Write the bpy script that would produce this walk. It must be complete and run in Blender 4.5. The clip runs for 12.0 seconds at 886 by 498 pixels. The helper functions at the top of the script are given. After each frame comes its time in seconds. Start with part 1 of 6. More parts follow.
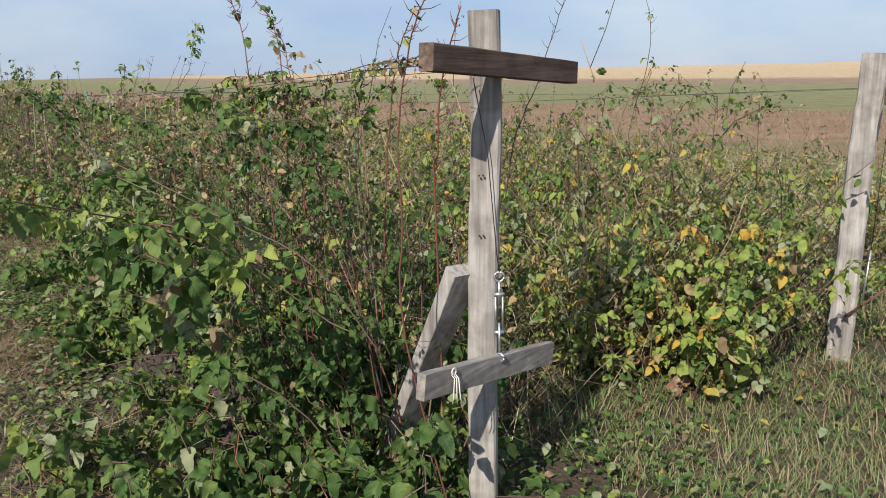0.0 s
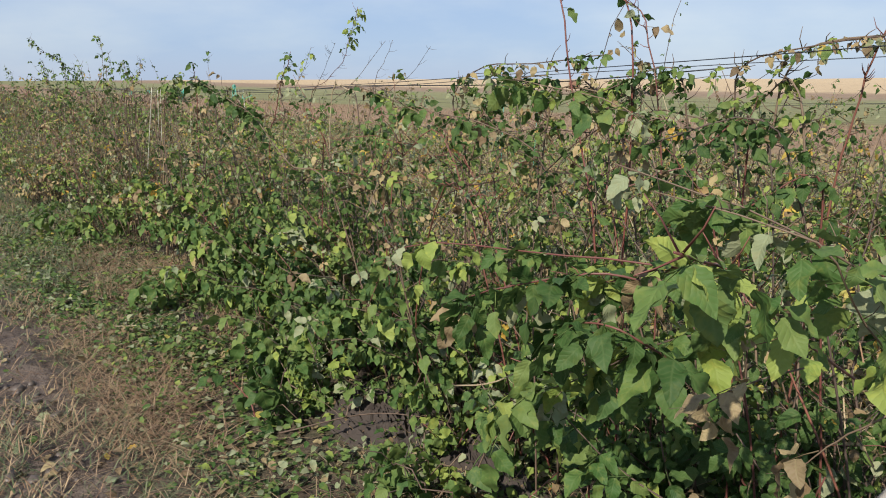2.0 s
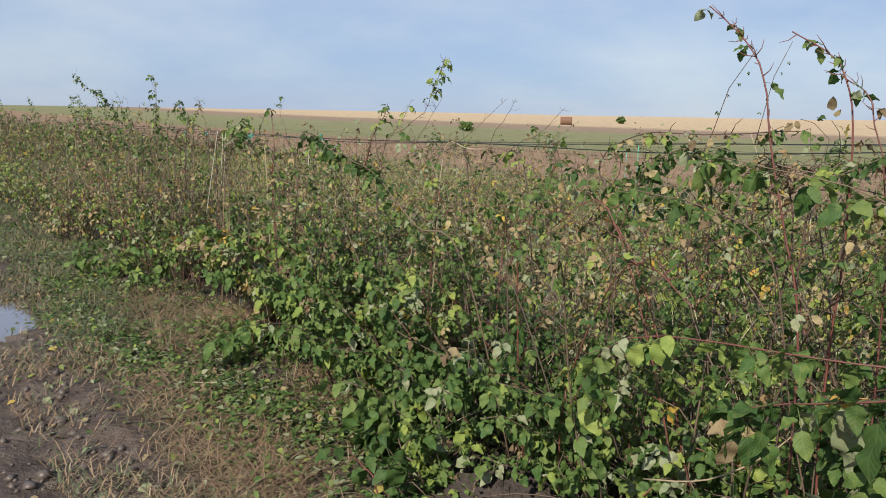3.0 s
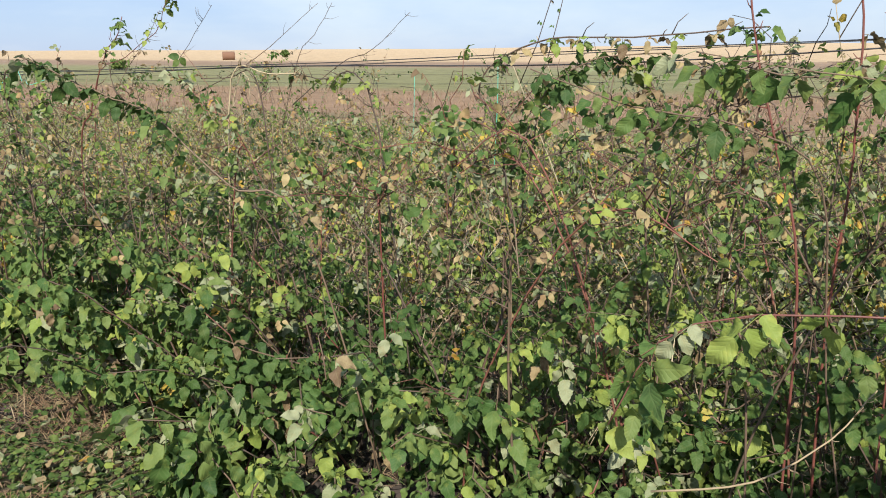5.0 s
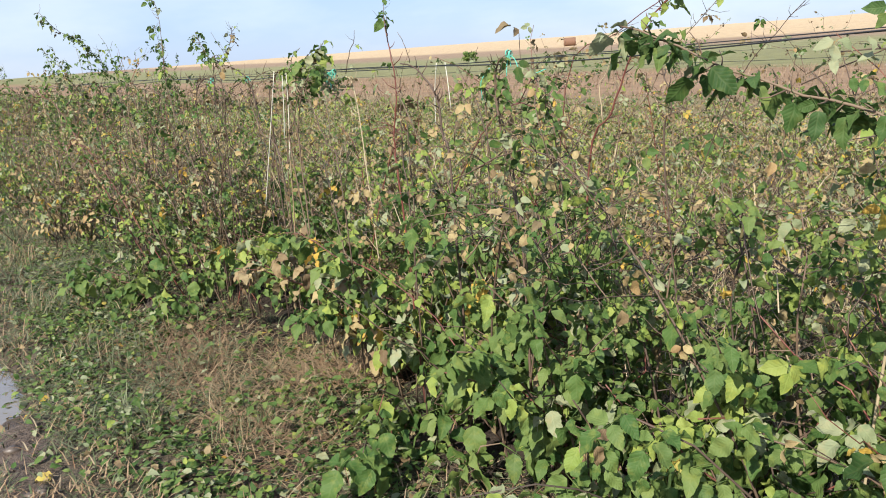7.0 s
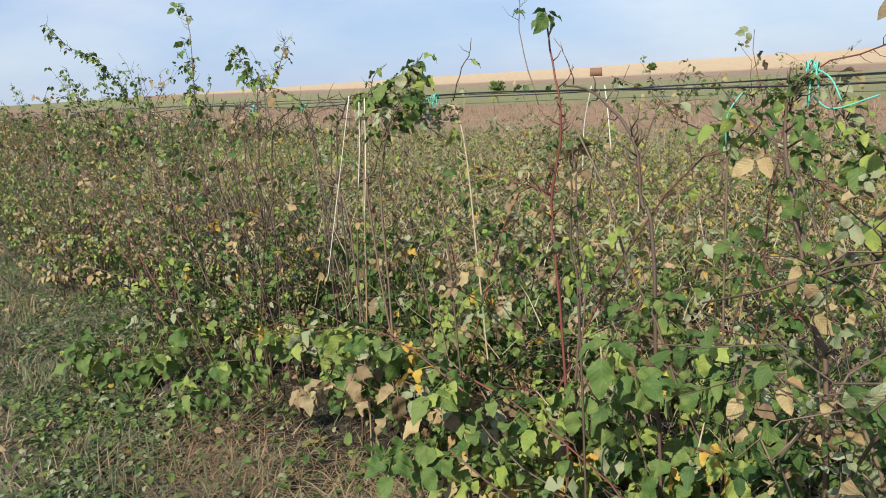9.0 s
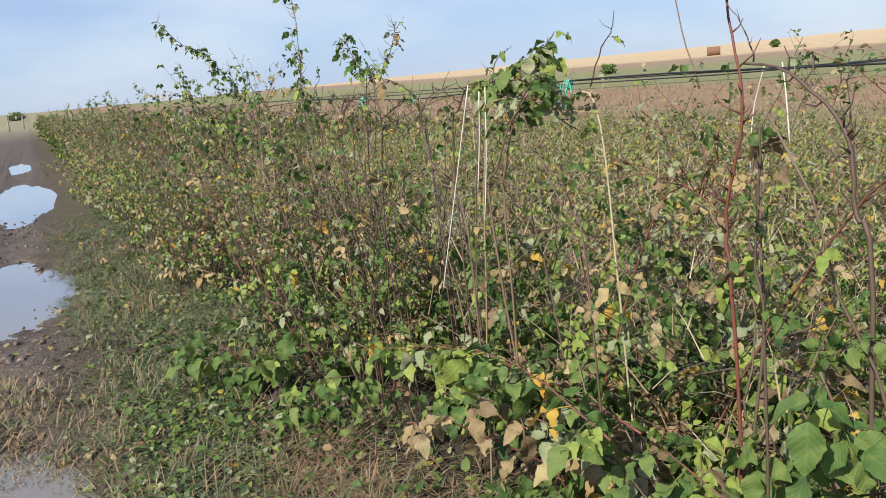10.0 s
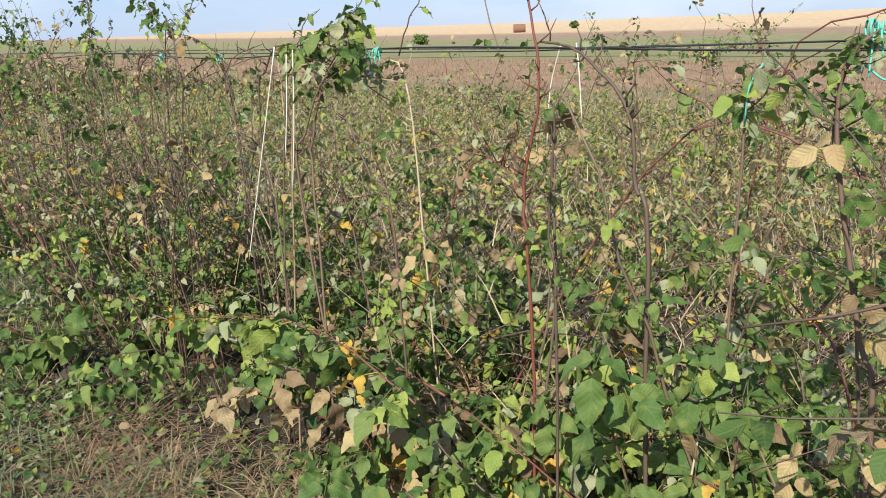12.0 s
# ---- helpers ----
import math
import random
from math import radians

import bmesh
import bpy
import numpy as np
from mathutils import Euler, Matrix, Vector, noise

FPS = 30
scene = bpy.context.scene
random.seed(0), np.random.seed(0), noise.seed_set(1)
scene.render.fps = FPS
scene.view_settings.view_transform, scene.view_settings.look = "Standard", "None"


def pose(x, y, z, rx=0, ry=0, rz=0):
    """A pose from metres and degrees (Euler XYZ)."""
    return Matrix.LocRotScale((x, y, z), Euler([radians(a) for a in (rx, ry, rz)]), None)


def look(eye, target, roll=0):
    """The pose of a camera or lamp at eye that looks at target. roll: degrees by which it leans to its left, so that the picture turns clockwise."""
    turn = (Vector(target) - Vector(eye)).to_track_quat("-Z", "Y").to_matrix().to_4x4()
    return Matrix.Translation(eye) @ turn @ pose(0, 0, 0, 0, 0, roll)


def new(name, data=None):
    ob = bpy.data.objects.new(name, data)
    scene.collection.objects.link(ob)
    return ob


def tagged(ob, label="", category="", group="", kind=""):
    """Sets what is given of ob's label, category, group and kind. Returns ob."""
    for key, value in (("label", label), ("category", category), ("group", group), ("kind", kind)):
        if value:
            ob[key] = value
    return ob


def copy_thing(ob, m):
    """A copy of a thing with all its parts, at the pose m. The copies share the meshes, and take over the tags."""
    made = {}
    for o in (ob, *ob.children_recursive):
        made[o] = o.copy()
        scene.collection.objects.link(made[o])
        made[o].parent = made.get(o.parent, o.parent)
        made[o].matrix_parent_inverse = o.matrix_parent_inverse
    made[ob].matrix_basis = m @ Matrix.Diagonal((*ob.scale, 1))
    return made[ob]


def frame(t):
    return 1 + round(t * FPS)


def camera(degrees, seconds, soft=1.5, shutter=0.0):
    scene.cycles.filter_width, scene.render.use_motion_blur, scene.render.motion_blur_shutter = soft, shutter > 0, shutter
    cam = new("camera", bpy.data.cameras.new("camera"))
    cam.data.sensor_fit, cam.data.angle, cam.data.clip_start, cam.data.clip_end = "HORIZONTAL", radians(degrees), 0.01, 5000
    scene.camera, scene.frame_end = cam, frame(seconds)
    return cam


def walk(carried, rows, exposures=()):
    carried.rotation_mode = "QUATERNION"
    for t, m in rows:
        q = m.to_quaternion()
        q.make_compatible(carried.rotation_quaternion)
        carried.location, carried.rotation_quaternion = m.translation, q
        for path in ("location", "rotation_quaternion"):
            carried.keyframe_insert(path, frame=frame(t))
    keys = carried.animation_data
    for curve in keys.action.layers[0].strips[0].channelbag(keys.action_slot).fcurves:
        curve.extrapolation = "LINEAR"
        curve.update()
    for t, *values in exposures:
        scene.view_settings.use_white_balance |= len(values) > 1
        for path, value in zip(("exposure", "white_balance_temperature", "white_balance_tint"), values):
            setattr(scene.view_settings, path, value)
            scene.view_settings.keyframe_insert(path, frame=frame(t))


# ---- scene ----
import functools

cam = camera(59.5, 12.0, soft=1.0)
PATH = [
    (0, (-0.132, 0.009, 1.469), (0.030, 1.956, 1.040), -0.9),
    (0.5, (-0.334, 0.277, 1.451), (-0.170, 2.226, 1.031), -2.3),
    (1, (-0.613, 0.466, 1.468), (-0.522, 2.424, 1.070), -0.1),
    (1.5, (-0.869, 0.645, 1.450), (-0.709, 2.598, 1.050), 1.2),
    (2, (-1.160, 0.900, 1.409), (-1.044, 2.855, 1.001), 0.2),
    (2.5, (-1.433, 1.044, 1.459), (-1.362, 3.014, 1.123), -0.0),
    (3, (-1.747, 1.101, 1.516), (-1.598, 3.069, 1.189), 1.4),
    (3.5, (-1.914, 1.264, 1.503), (-1.499, 3.174, 1.080), -0.3),
    (3.7, (-1.982, 1.363, 1.493), (-1.469, 3.240, 1.033), -1.0),
    (5.5, (-2.168, 2.319, 1.434), (-1.212, 4.012, 0.966), 0.2),
    (6, (-2.263, 2.665, 1.443), (-1.450, 4.441, 1.010), 2.7),
    (6.5, (-2.360, 3.053, 1.388), (-1.923, 4.933, 0.862), -1.4),
    (7, (-2.502, 3.388, 1.423), (-2.383, 5.324, 0.936), -4.0),
    (7.5, (-2.627, 3.698, 1.448), (-2.590, 5.664, 1.083), -4.3),
    (7.7, (-2.648, 3.840, 1.421), (-2.651, 5.813, 1.096), -6.2),
    (9.3, (-2.817, 4.549, 1.416), (-2.745, 6.503, 0.993), -3.0),
    (9.5, (-2.829, 4.628, 1.413), (-2.889, 6.584, 1.001), -3.9),
    (10, (-2.841, 4.749, 1.420), (-3.051, 6.692, 0.995), -5.3),
    (10.5, (-2.857, 4.752, 1.421), (-2.937, 6.694, 0.951), -3.5),
    (11, (-2.804, 4.745, 1.417), (-2.453, 6.650, 0.916), -0.4),
    (11.5, (-2.803, 4.744, 1.413), (-2.330, 6.613, 0.884), -0.4),
    (12, (-2.830, 4.752, 1.419), (-2.567, 6.661, 0.885), -1.8),
]
walk(cam, [(t, look(*m)) for t, *m in PATH], exposures=[(0, 0.27), (1, 0.33), (2, 0.30), (2.5, 0.36), (3, 0.22), (3.5, 0.22), (5.5, 0.64), (6, 0.37), (6.5, 0.42), (7.0, 0.74), (7.5, 0.56), (9.5, 0.46), (10.5, 0.54), (11, 0.60), (12, 0.64)])

# ---- world and sun ----
SUN_DIR = Vector((-0.40, -0.68, 0.60)).normalized()
world = bpy.data.worlds.new("world")
scene.world = world
world.use_nodes = True
wn, wl = world.node_tree.nodes, world.node_tree.links
sky = wn.new("ShaderNodeTexSky")
sky.sky_type, sky.sun_disc = "NISHITA", False
sky.sun_elevation = math.asin(SUN_DIR.z)
sky.sun_rotation = math.atan2(SUN_DIR.x, SUN_DIR.y)
sky.air_density, sky.dust_density, sky.ozone_density = 1.0, 0.4, 3.0
bg = wn["Background"]
bg.inputs["Strength"].default_value = 0.085
wtc = wn.new("ShaderNodeTexCoord")
wmap = wn.new("ShaderNodeMapping")
wmap.inputs["Scale"].default_value = (1.0, 1.0, 3.2)
wno = wn.new("ShaderNodeTexNoise")
wno.inputs["Scale"].default_value, wno.inputs["Detail"].default_value, wno.inputs["Roughness"].default_value = 2.2, 6, 0.55
wra = wn.new("ShaderNodeValToRGB")
wra.color_ramp.elements[0].position, wra.color_ramp.elements[1].position = 0.40, 0.68
wcl = wn.new("ShaderNodeMix")
wcl.data_type = "RGBA"
wcl.inputs["A"].default_value, wcl.inputs["B"].default_value = (3.7, 5.0, 7.7, 1), (6.4, 7.1, 8.3, 1)
wmx = wn.new("ShaderNodeMix")
wmx.data_type = "RGBA"
wmx.inputs["Factor"].default_value = 0.72
wl.new(wtc.outputs["Generated"], wmap.inputs["Vector"])
wl.new(wmap.outputs["Vector"], wno.inputs["Vector"])
wl.new(wno.outputs["Fac"], wra.inputs["Fac"])
wl.new(wra.outputs["Color"], wcl.inputs["Factor"])
wl.new(sky.outputs["Color"], wmx.inputs["A"])
wl.new(wcl.outputs["Result"], wmx.inputs["B"])
wl.new(wmx.outputs["Result"], bg.inputs["Color"])

sun = new("sun", bpy.data.lights.new("sun", "SUN"))
sun.data.energy, sun.data.angle, sun.data.color = 5.0, radians(0.6), (1.0, 0.93, 0.82)
sun.matrix_basis = look(SUN_DIR * 50, (0, 0, 0))

# ---- plan: u runs along the rows from the end post, v across them, away from the track ----
P0 = (0.20, 2.26)
RU, RV = (-0.545, 0.839), (0.839, 0.545)
ROW_TURN = math.degrees(math.atan2(RU[1], RU[0]))
SPACING = 2.36


def uv(u, v, z=0.0):
    return Vector((P0[0] + u * RU[0] + v * RV[0], P0[1] + u * RU[1] + v * RV[1], z))


def uv_np(U, V):
    return P0[0] + U * RU[0] + V * RV[0], P0[1] + U * RU[1] + V * RV[1]


PUDDLES = [(6.85, -1.45, 0.75, 0.30), (11.3, -1.62, 1.4, 0.88), (20.0, -1.5, 3.6, 0.95), (31.0, -1.8, 2.6, 0.5)]
WATER_Z = -0.07


def smooth(a, b, x):
    t = np.clip((x - a) / (b - a), 0, 1)
    return t * t * (3 - 2 * t)


def wobble(U, V, seed=0.0):
    """Cheap smooth noise of about -1 to 1 from crossed waves."""
    return (np.sin(U * 1.7 + seed + 1.3 * np.sin(V * 1.1 + seed)) + np.sin(V * 2.3 - seed * 2 + 1.1 * np.sin(U * 0.9))
            + 0.6 * np.sin(U * 4.1 + V * 3.3 + seed) + 0.4 * np.sin(U * 9.7 - V * 8.1 + 2 * seed) + 0.3 * np.sin(V * 17 + U * 6 + seed)) / 3.3


def height(U, V):
    U, V = np.asarray(U, float), np.asarray(V, float)
    X, Y = uv_np(U, V)
    r = np.hypot(X, Y)
    near = 1 - smooth(25, 60, r)
    h = near * 0.018 * wobble(U * 2.2, V * 2.2, 1.0)
    h = h + near * 0.010 * wobble(U * 7.0, V * 7.0, 4.0)
    for c in (-1.65, -3.4):
        h = h - near * 0.05 * np.exp(-((V - c + 0.08 * wobble(U * 0.6, U * 0.3, c)) / 0.36) ** 2) * (U > -6)
    for pu, pv, a, b in PUDDLES:
        h = h - 0.085 * np.exp(-(((U - pu) / a) ** 2 + ((V - pv) / b) ** 2) ** 1.5)
    for k in range(7):
        h = h + near * 0.05 * np.exp(-((V - SPACING * k) / 0.4) ** 2) * smooth(-0.6, 0.2, U)
    track = np.exp(-((V + 2.5) / 1.3) ** 4)
    h = h + near * track * (0.022 * wobble(U * 3.1, V * 6.1, 8.0) + 0.018 * wobble(U * 11.0, V * 12.0, 3.0))
    rise = 3.0 * smooth(50, 400, r) + 0.0105 * np.maximum(0, V - 40)
    rise = rise + smooth(120, 400, r) * 0.35 * np.sin(U * 0.021 + 0.7) + smooth(120, 400, r) * 0.2 * np.sin(U * 0.06)
    back = 1 - smooth(430, 900, r)
    return h + rise * back - 2.0 * (1 - back)


def ground_z(u, v):
    return float(height(u, v))


# ---- materials ----
def node_material(name, rough=0.7, spec=0.3):
    m = bpy.data.materials.new(name)
    m.use_nodes = True
    b = m.node_tree.nodes["Principled BSDF"]
    b.inputs["Roughness"].default_value = rough
    b.inputs["Specular IOR Level"].default_value = spec
    return m, m.node_tree.nodes, m.node_tree.links, b


def ramp(nodes, stops):
    r = nodes.new("ShaderNodeValToRGB")
    e = r.color_ramp.elements
    while len(e) < len(stops):
        e.new(0.5)
    for k, (p, c) in enumerate(stops):
        e[k].position, e[k].color = p, (*c, 1)
    return r


def noise_node(nodes, links, vec, scale, detail=4, rough=0.6):
    n = nodes.new("ShaderNodeTexNoise")
    n.inputs["Scale"].default_value, n.inputs["Detail"].default_value, n.inputs["Roughness"].default_value = scale, detail, rough
    if vec is not None:
        links.new(vec, n.inputs["Vector"])
    return n


def math_node(nodes, links, op, a, b=0.0):
    n = nodes.new("ShaderNodeMath")
    n.operation = op
    for k, v in enumerate((a, b)):
        if isinstance(v, (int, float)):
            n.inputs[k].default_value = v
        else:
            links.new(v, n.inputs[k])
    return n.outputs[0]


def mix_rgb(nodes, links, fac, a, b, blend="MIX"):
    n = nodes.new("ShaderNodeMix")
    n.data_type, n.blend_type = "RGBA", blend
    for key, v in (("Factor", fac), ("A", a), ("B", b)):
        if isinstance(v, (int, float)):
            n.inputs[key].default_value = v
        elif isinstance(v, tuple):
            n.inputs[key].default_value = (*v, 1)
        else:
            links.new(v, n.inputs[key])
    return n.outputs["Result"]


def random_value(nodes, links):
    """A value that differs from thing to thing and from leaf to leaf."""
    oi, ge = nodes.new("ShaderNodeObjectInfo"), nodes.new("ShaderNodeNewGeometry")
    s = math_node(nodes, links, "ADD", oi.outputs["Random"], ge.outputs["Random Per Island"])
    return math_node(nodes, links, "FRACT", s)


def leaf_material(name, stops, blotch, translucent=0.3):
    m, n, l, b = node_material(name, 0.6, 0.22)
    rv = random_value(n, l)
    col = ramp(n, stops)
    l.new(rv, col.inputs["Fac"])
    tc = n.new("ShaderNodeUVMap")
    sep = n.new("ShaderNodeSeparateXYZ")
    l.new(tc.outputs["UV"], sep.inputs[0])
    across = math_node(n, l, "ABSOLUTE", math_node(n, l, "SUBTRACT", sep.outputs["Y"], 0.5))
    phase = math_node(n, l, "SUBTRACT", math_node(n, l, "MULTIPLY", sep.outputs["X"], 44.0), math_node(n, l, "MULTIPLY", across, 40.0))
    vein = math_node(n, l, "POWER", math_node(n, l, "ABSOLUTE", math_node(n, l, "SINE", math_node(n, l, "MULTIPLY", phase, 0.5))), 0.5)
    rib = math_node(n, l, "MINIMUM", math_node(n, l, "MULTIPLY", across, 22.0), 1.0)
    relief = math_node(n, l, "MULTIPLY", vein, rib)
    ge = n.new("ShaderNodeNewGeometry")
    no = noise_node(n, l, ge.outputs["Position"], 38.0, 3)
    patch = ramp(n, [(0.52, (0, 0, 0)), (0.68, (1, 1, 1))])
    l.new(no.outputs["Fac"], patch.inputs["Fac"])
    c1 = mix_rgb(n, l, math_node(n, l, "MULTIPLY", patch.outputs["Color"], 0.55), col.outputs["Color"], blotch)
    light_vein = math_node(n, l, "MULTIPLY", math_node(n, l, "SUBTRACT", 1.0, relief), 0.10)
    c2 = mix_rgb(n, l, light_vein, c1, (0.30, 0.33, 0.14))
    l.new(c2, b.inputs["Base Color"])
    bump = n.new("ShaderNodeBump")
    bump.inputs["Strength"].default_value, bump.inputs["Distance"].default_value = 0.35, 0.002
    l.new(relief, bump.inputs["Height"])
    l.new(bump.outputs["Normal"], b.inputs["Normal"])
    tr = n.new("ShaderNodeBsdfTranslucent")
    l.new(c2, tr.inputs["Color"])
    mx = n.new("ShaderNodeMixShader")
    mx.inputs[0].default_value = translucent
    l.new(b.outputs[0], mx.inputs[1])
    l.new(tr.outputs[0], mx.inputs[2])
    l.new(mx.outputs[0], n["Material Output"].inputs["Surface"])
    return m


LEAF_GREEN = leaf_material("leaf_green", [(0.0, (0.049, 0.110, 0.027)), (0.25, (0.075, 0.141, 0.035)), (0.5, (0.110, 0.176, 0.046)), (0.8, (0.154, 0.211, 0.061)), (1.0, (0.062, 0.123, 0.037))], (0.194, 0.229, 0.053))
LEAF_LIME = leaf_material("leaf_lime", [(0.0, (0.187, 0.263, 0.055)), (0.5, (0.265, 0.323, 0.081)), (1.0, (0.216, 0.283, 0.059))], (0.363, 0.384, 0.076))
LEAF_PALE = leaf_material("leaf_pale", [(0.0, (0.21, 0.245, 0.14)), (0.5, (0.28, 0.30, 0.18)), (1.0, (0.19, 0.23, 0.12))], (0.28, 0.25, 0.13), 0.2)
LEAF_YELLOW = leaf_material("leaf_yellow", [(0.0, (0.50, 0.38, 0.07)), (0.5, (0.52, 0.31, 0.06)), (1.0, (0.42, 0.39, 0.10))], (0.38, 0.22, 0.06))
LEAF_DRY = leaf_material("leaf_dry", [(0.0, (0.13, 0.085, 0.05)), (0.4, (0.22, 0.155, 0.085)), (0.7, (0.33, 0.26, 0.14)), (1.0, (0.10, 0.065, 0.04))], (0.10, 0.06, 0.035), 0.15)
LEAF_DEEP = leaf_material("leaf_deep", [(0.0, (0.031, 0.074, 0.018)), (0.4, (0.048, 0.100, 0.024)), (0.8, (0.074, 0.130, 0.034)), (1.0, (0.039, 0.087, 0.029))], (0.105, 0.139, 0.038))
LEAF_TAN = leaf_material("leaf_tan", [(0.0, (0.33, 0.25, 0.12)), (0.5, (0.41, 0.33, 0.17)), (1.0, (0.31, 0.20, 0.09))], (0.26, 0.15, 0.08), 0.25)
LEAF_MATERIALS = [LEAF_GREEN, LEAF_LIME, LEAF_PALE, LEAF_YELLOW, LEAF_DRY, LEAF_DEEP, LEAF_TAN]


def stem_material(name, stops, rough=0.6):
    m, n, l, b = node_material(name, rough, 0.3)
    rv = random_value(n, l)
    col = ramp(n, stops)
    l.new(rv, col.inputs["Fac"])
    ge = n.new("ShaderNodeNewGeometry")
    no = noise_node(n, l, ge.outputs["Position"], 30.0, 3)
    c = mix_rgb(n, l, math_node(n, l, "MULTIPLY", no.outputs["Fac"], 0.6), col.outputs["Color"], (0.10, 0.07, 0.05))
    l.new(c, b.inputs["Base Color"])
    return m


CANE_BROWN = stem_material("cane_brown", [(0.0, (0.07, 0.05, 0.042)), (0.4, (0.12, 0.08, 0.058)), (0.7, (0.21, 0.15, 0.10)), (1.0, (0.055, 0.045, 0.04))])
CANE_RED = stem_material("cane_red", [(0.0, (0.19, 0.05, 0.04)), (0.5, (0.15, 0.05, 0.045)), (1.0, (0.24, 0.09, 0.06))], 0.45)
CANE_TAN = stem_material("cane_tan", [(0.0, (0.42, 0.33, 0.20)), (0.5, (0.54, 0.46, 0.30)), (1.0, (0.32, 0.23, 0.13))])
GRASS_GREEN = stem_material("grass_green", [(0.0, (0.055, 0.10, 0.035)), (0.5, (0.10, 0.15, 0.058)), (0.8, (0.155, 0.185, 0.09)), (1.0, (0.07, 0.12, 0.05))], 0.6)
GRASS_FRESH = stem_material("grass_fresh", [(0.0, (0.09, 0.17, 0.045)), (0.5, (0.16, 0.25, 0.075)), (0.8, (0.23, 0.29, 0.11)), (1.0, (0.12, 0.20, 0.06))], 0.6)
GRASS_GREY = stem_material("grass_grey", [(0.0, (0.10, 0.135, 0.07)), (0.5, (0.16, 0.20, 0.11)), (1.0, (0.08, 0.12, 0.06))], 0.6)
STRAW_RED = stem_material("straw_red", [(0.0, (0.20, 0.115, 0.065)), (0.5, (0.30, 0.19, 0.11)), (1.0, (0.13, 0.075, 0.045))], 0.75)
GRASS_DRY = stem_material("grass_dry", [(0.0, (0.30, 0.20, 0.11)), (0.5, (0.40, 0.30, 0.18)), (0.8, (0.24, 0.13, 0.07)), (1.0, (0.48, 0.40, 0.26))], 0.75)


def ground_material():
    m, n, l, b = node_material("soil_and_fields", 0.9, 0.2)
    ge = n.new("ShaderNodeNewGeometry")
    pos = ge.outputs["Position"]
    dot = n.new("ShaderNodeVectorMath")
    dot.operation = "DOT_PRODUCT"
    l.new(pos, dot.inputs[0])
    dot.inputs[1].default_value = (RV[0], RV[1], 0)
    v = math_node(n, l, "SUBTRACT", dot.outputs["Value"], P0[0] * RV[0] + P0[1] * RV[1])
    big = noise_node(n, l, pos, 0.09, 4)
    mid = noise_node(n, l, pos, 1.6, 5, 0.65)
    fine = noise_node(n, l, pos, 26.0, 5, 0.7)
    # near ground: dark soil, trampled straw, moss green
    soil = ramp(n, [(0.30, (0.040, 0.030, 0.024)), (0.52, (0.085, 0.062, 0.045)), (0.72, (0.13, 0.098, 0.07))])
    l.new(fine.outputs["Fac"], soil.inputs["Fac"])
    cover = ramp(n, [(0.30, (0.15, 0.105, 0.065)), (0.50, (0.07, 0.085, 0.038)), (0.70, (0.085, 0.08, 0.045))])
    l.new(mid.outputs["Fac"], cover.inputs["Fac"])
    cov = ramp(n, [(0.42, (0, 0, 0)), (0.60, (1, 1, 1))])
    mid2 = noise_node(n, l, pos, 3.1, 4, 0.7)
    l.new(mid2.outputs["Fac"], cov.inputs["Fac"])
    near = mix_rgb(n, l, math_node(n, l, "MULTIPLY", cov.outputs["Color"], 0.45), soil.outputs["Color"], cover.outputs["Color"])
    # bare dug soil along the first row
    dug = n.new("ShaderNodeMapRange")
    dug.inputs["From Min"].default_value, dug.inputs["From Max"].default_value = 0.62, 0.36
    l.new(math_node(n, l, "ABSOLUTE", math_node(n, l, "ADD", math_node(n, l, "SUBTRACT", v, 0.15), math_node(n, l, "MULTIPLY", math_node(n, l, "SUBTRACT", mid2.outputs["Fac"], 0.5), 0.8))), dug.inputs["Value"])
    dirt = ramp(n, [(0.3, (0.022, 0.017, 0.015)), (0.7, (0.065, 0.05, 0.04))])
    l.new(fine.outputs["Fac"], dirt.inputs["Fac"])
    dot_u = n.new("ShaderNodeVectorMath")
    dot_u.operation = "DOT_PRODUCT"
    l.new(pos, dot_u.inputs[0])
    dot_u.inputs[1].default_value = (RU[0], RU[1], 0)
    begin = n.new("ShaderNodeMapRange")
    begin.inputs["From Min"].default_value, begin.inputs["From Max"].default_value = 0.3, 0.8
    l.new(math_node(n, l, "SUBTRACT", dot_u.outputs["Value"], P0[0] * RU[0] + P0[1] * RU[1]), begin.inputs["Value"])
    near = mix_rgb(n, l, math_node(n, l, "MULTIPLY", math_node(n, l, "MULTIPLY", dug.outputs["Result"], 0.9), begin.outputs["Result"]), near, dirt.outputs["Color"])
    # the wheel track
    vn = math_node(n, l, "ADD", v, math_node(n, l, "MULTIPLY", math_node(n, l, "SUBTRACT", mid.outputs["Fac"], 0.5), 0.9))
    tr = n.new("ShaderNodeMapRange")
    tr.inputs["From Min"].default_value, tr.inputs["From Max"].default_value = -1.0, -1.35
    l.new(vn, tr.inputs["Value"])
    mud = ramp(n, [(0.32, (0.050, 0.036, 0.029)), (0.50, (0.10, 0.074, 0.058)), (0.68, (0.155, 0.12, 0.094))])
    lump = noise_node(n, l, pos, 5.5, 6, 0.72)
    l.new(lump.outputs["Fac"], mud.inputs["Fac"])
    tr2 = n.new("ShaderNodeMapRange")
    tr2.inputs["From Min"].default_value, tr2.inputs["From Max"].default_value = -4.6, -4.0
    l.new(vn, tr2.inputs["Value"])
    track = math_node(n, l, "MULTIPLY", tr.outputs["Result"], tr2.outputs["Result"])
    near = mix_rgb(n, l, track, near, mud.outputs["Color"])
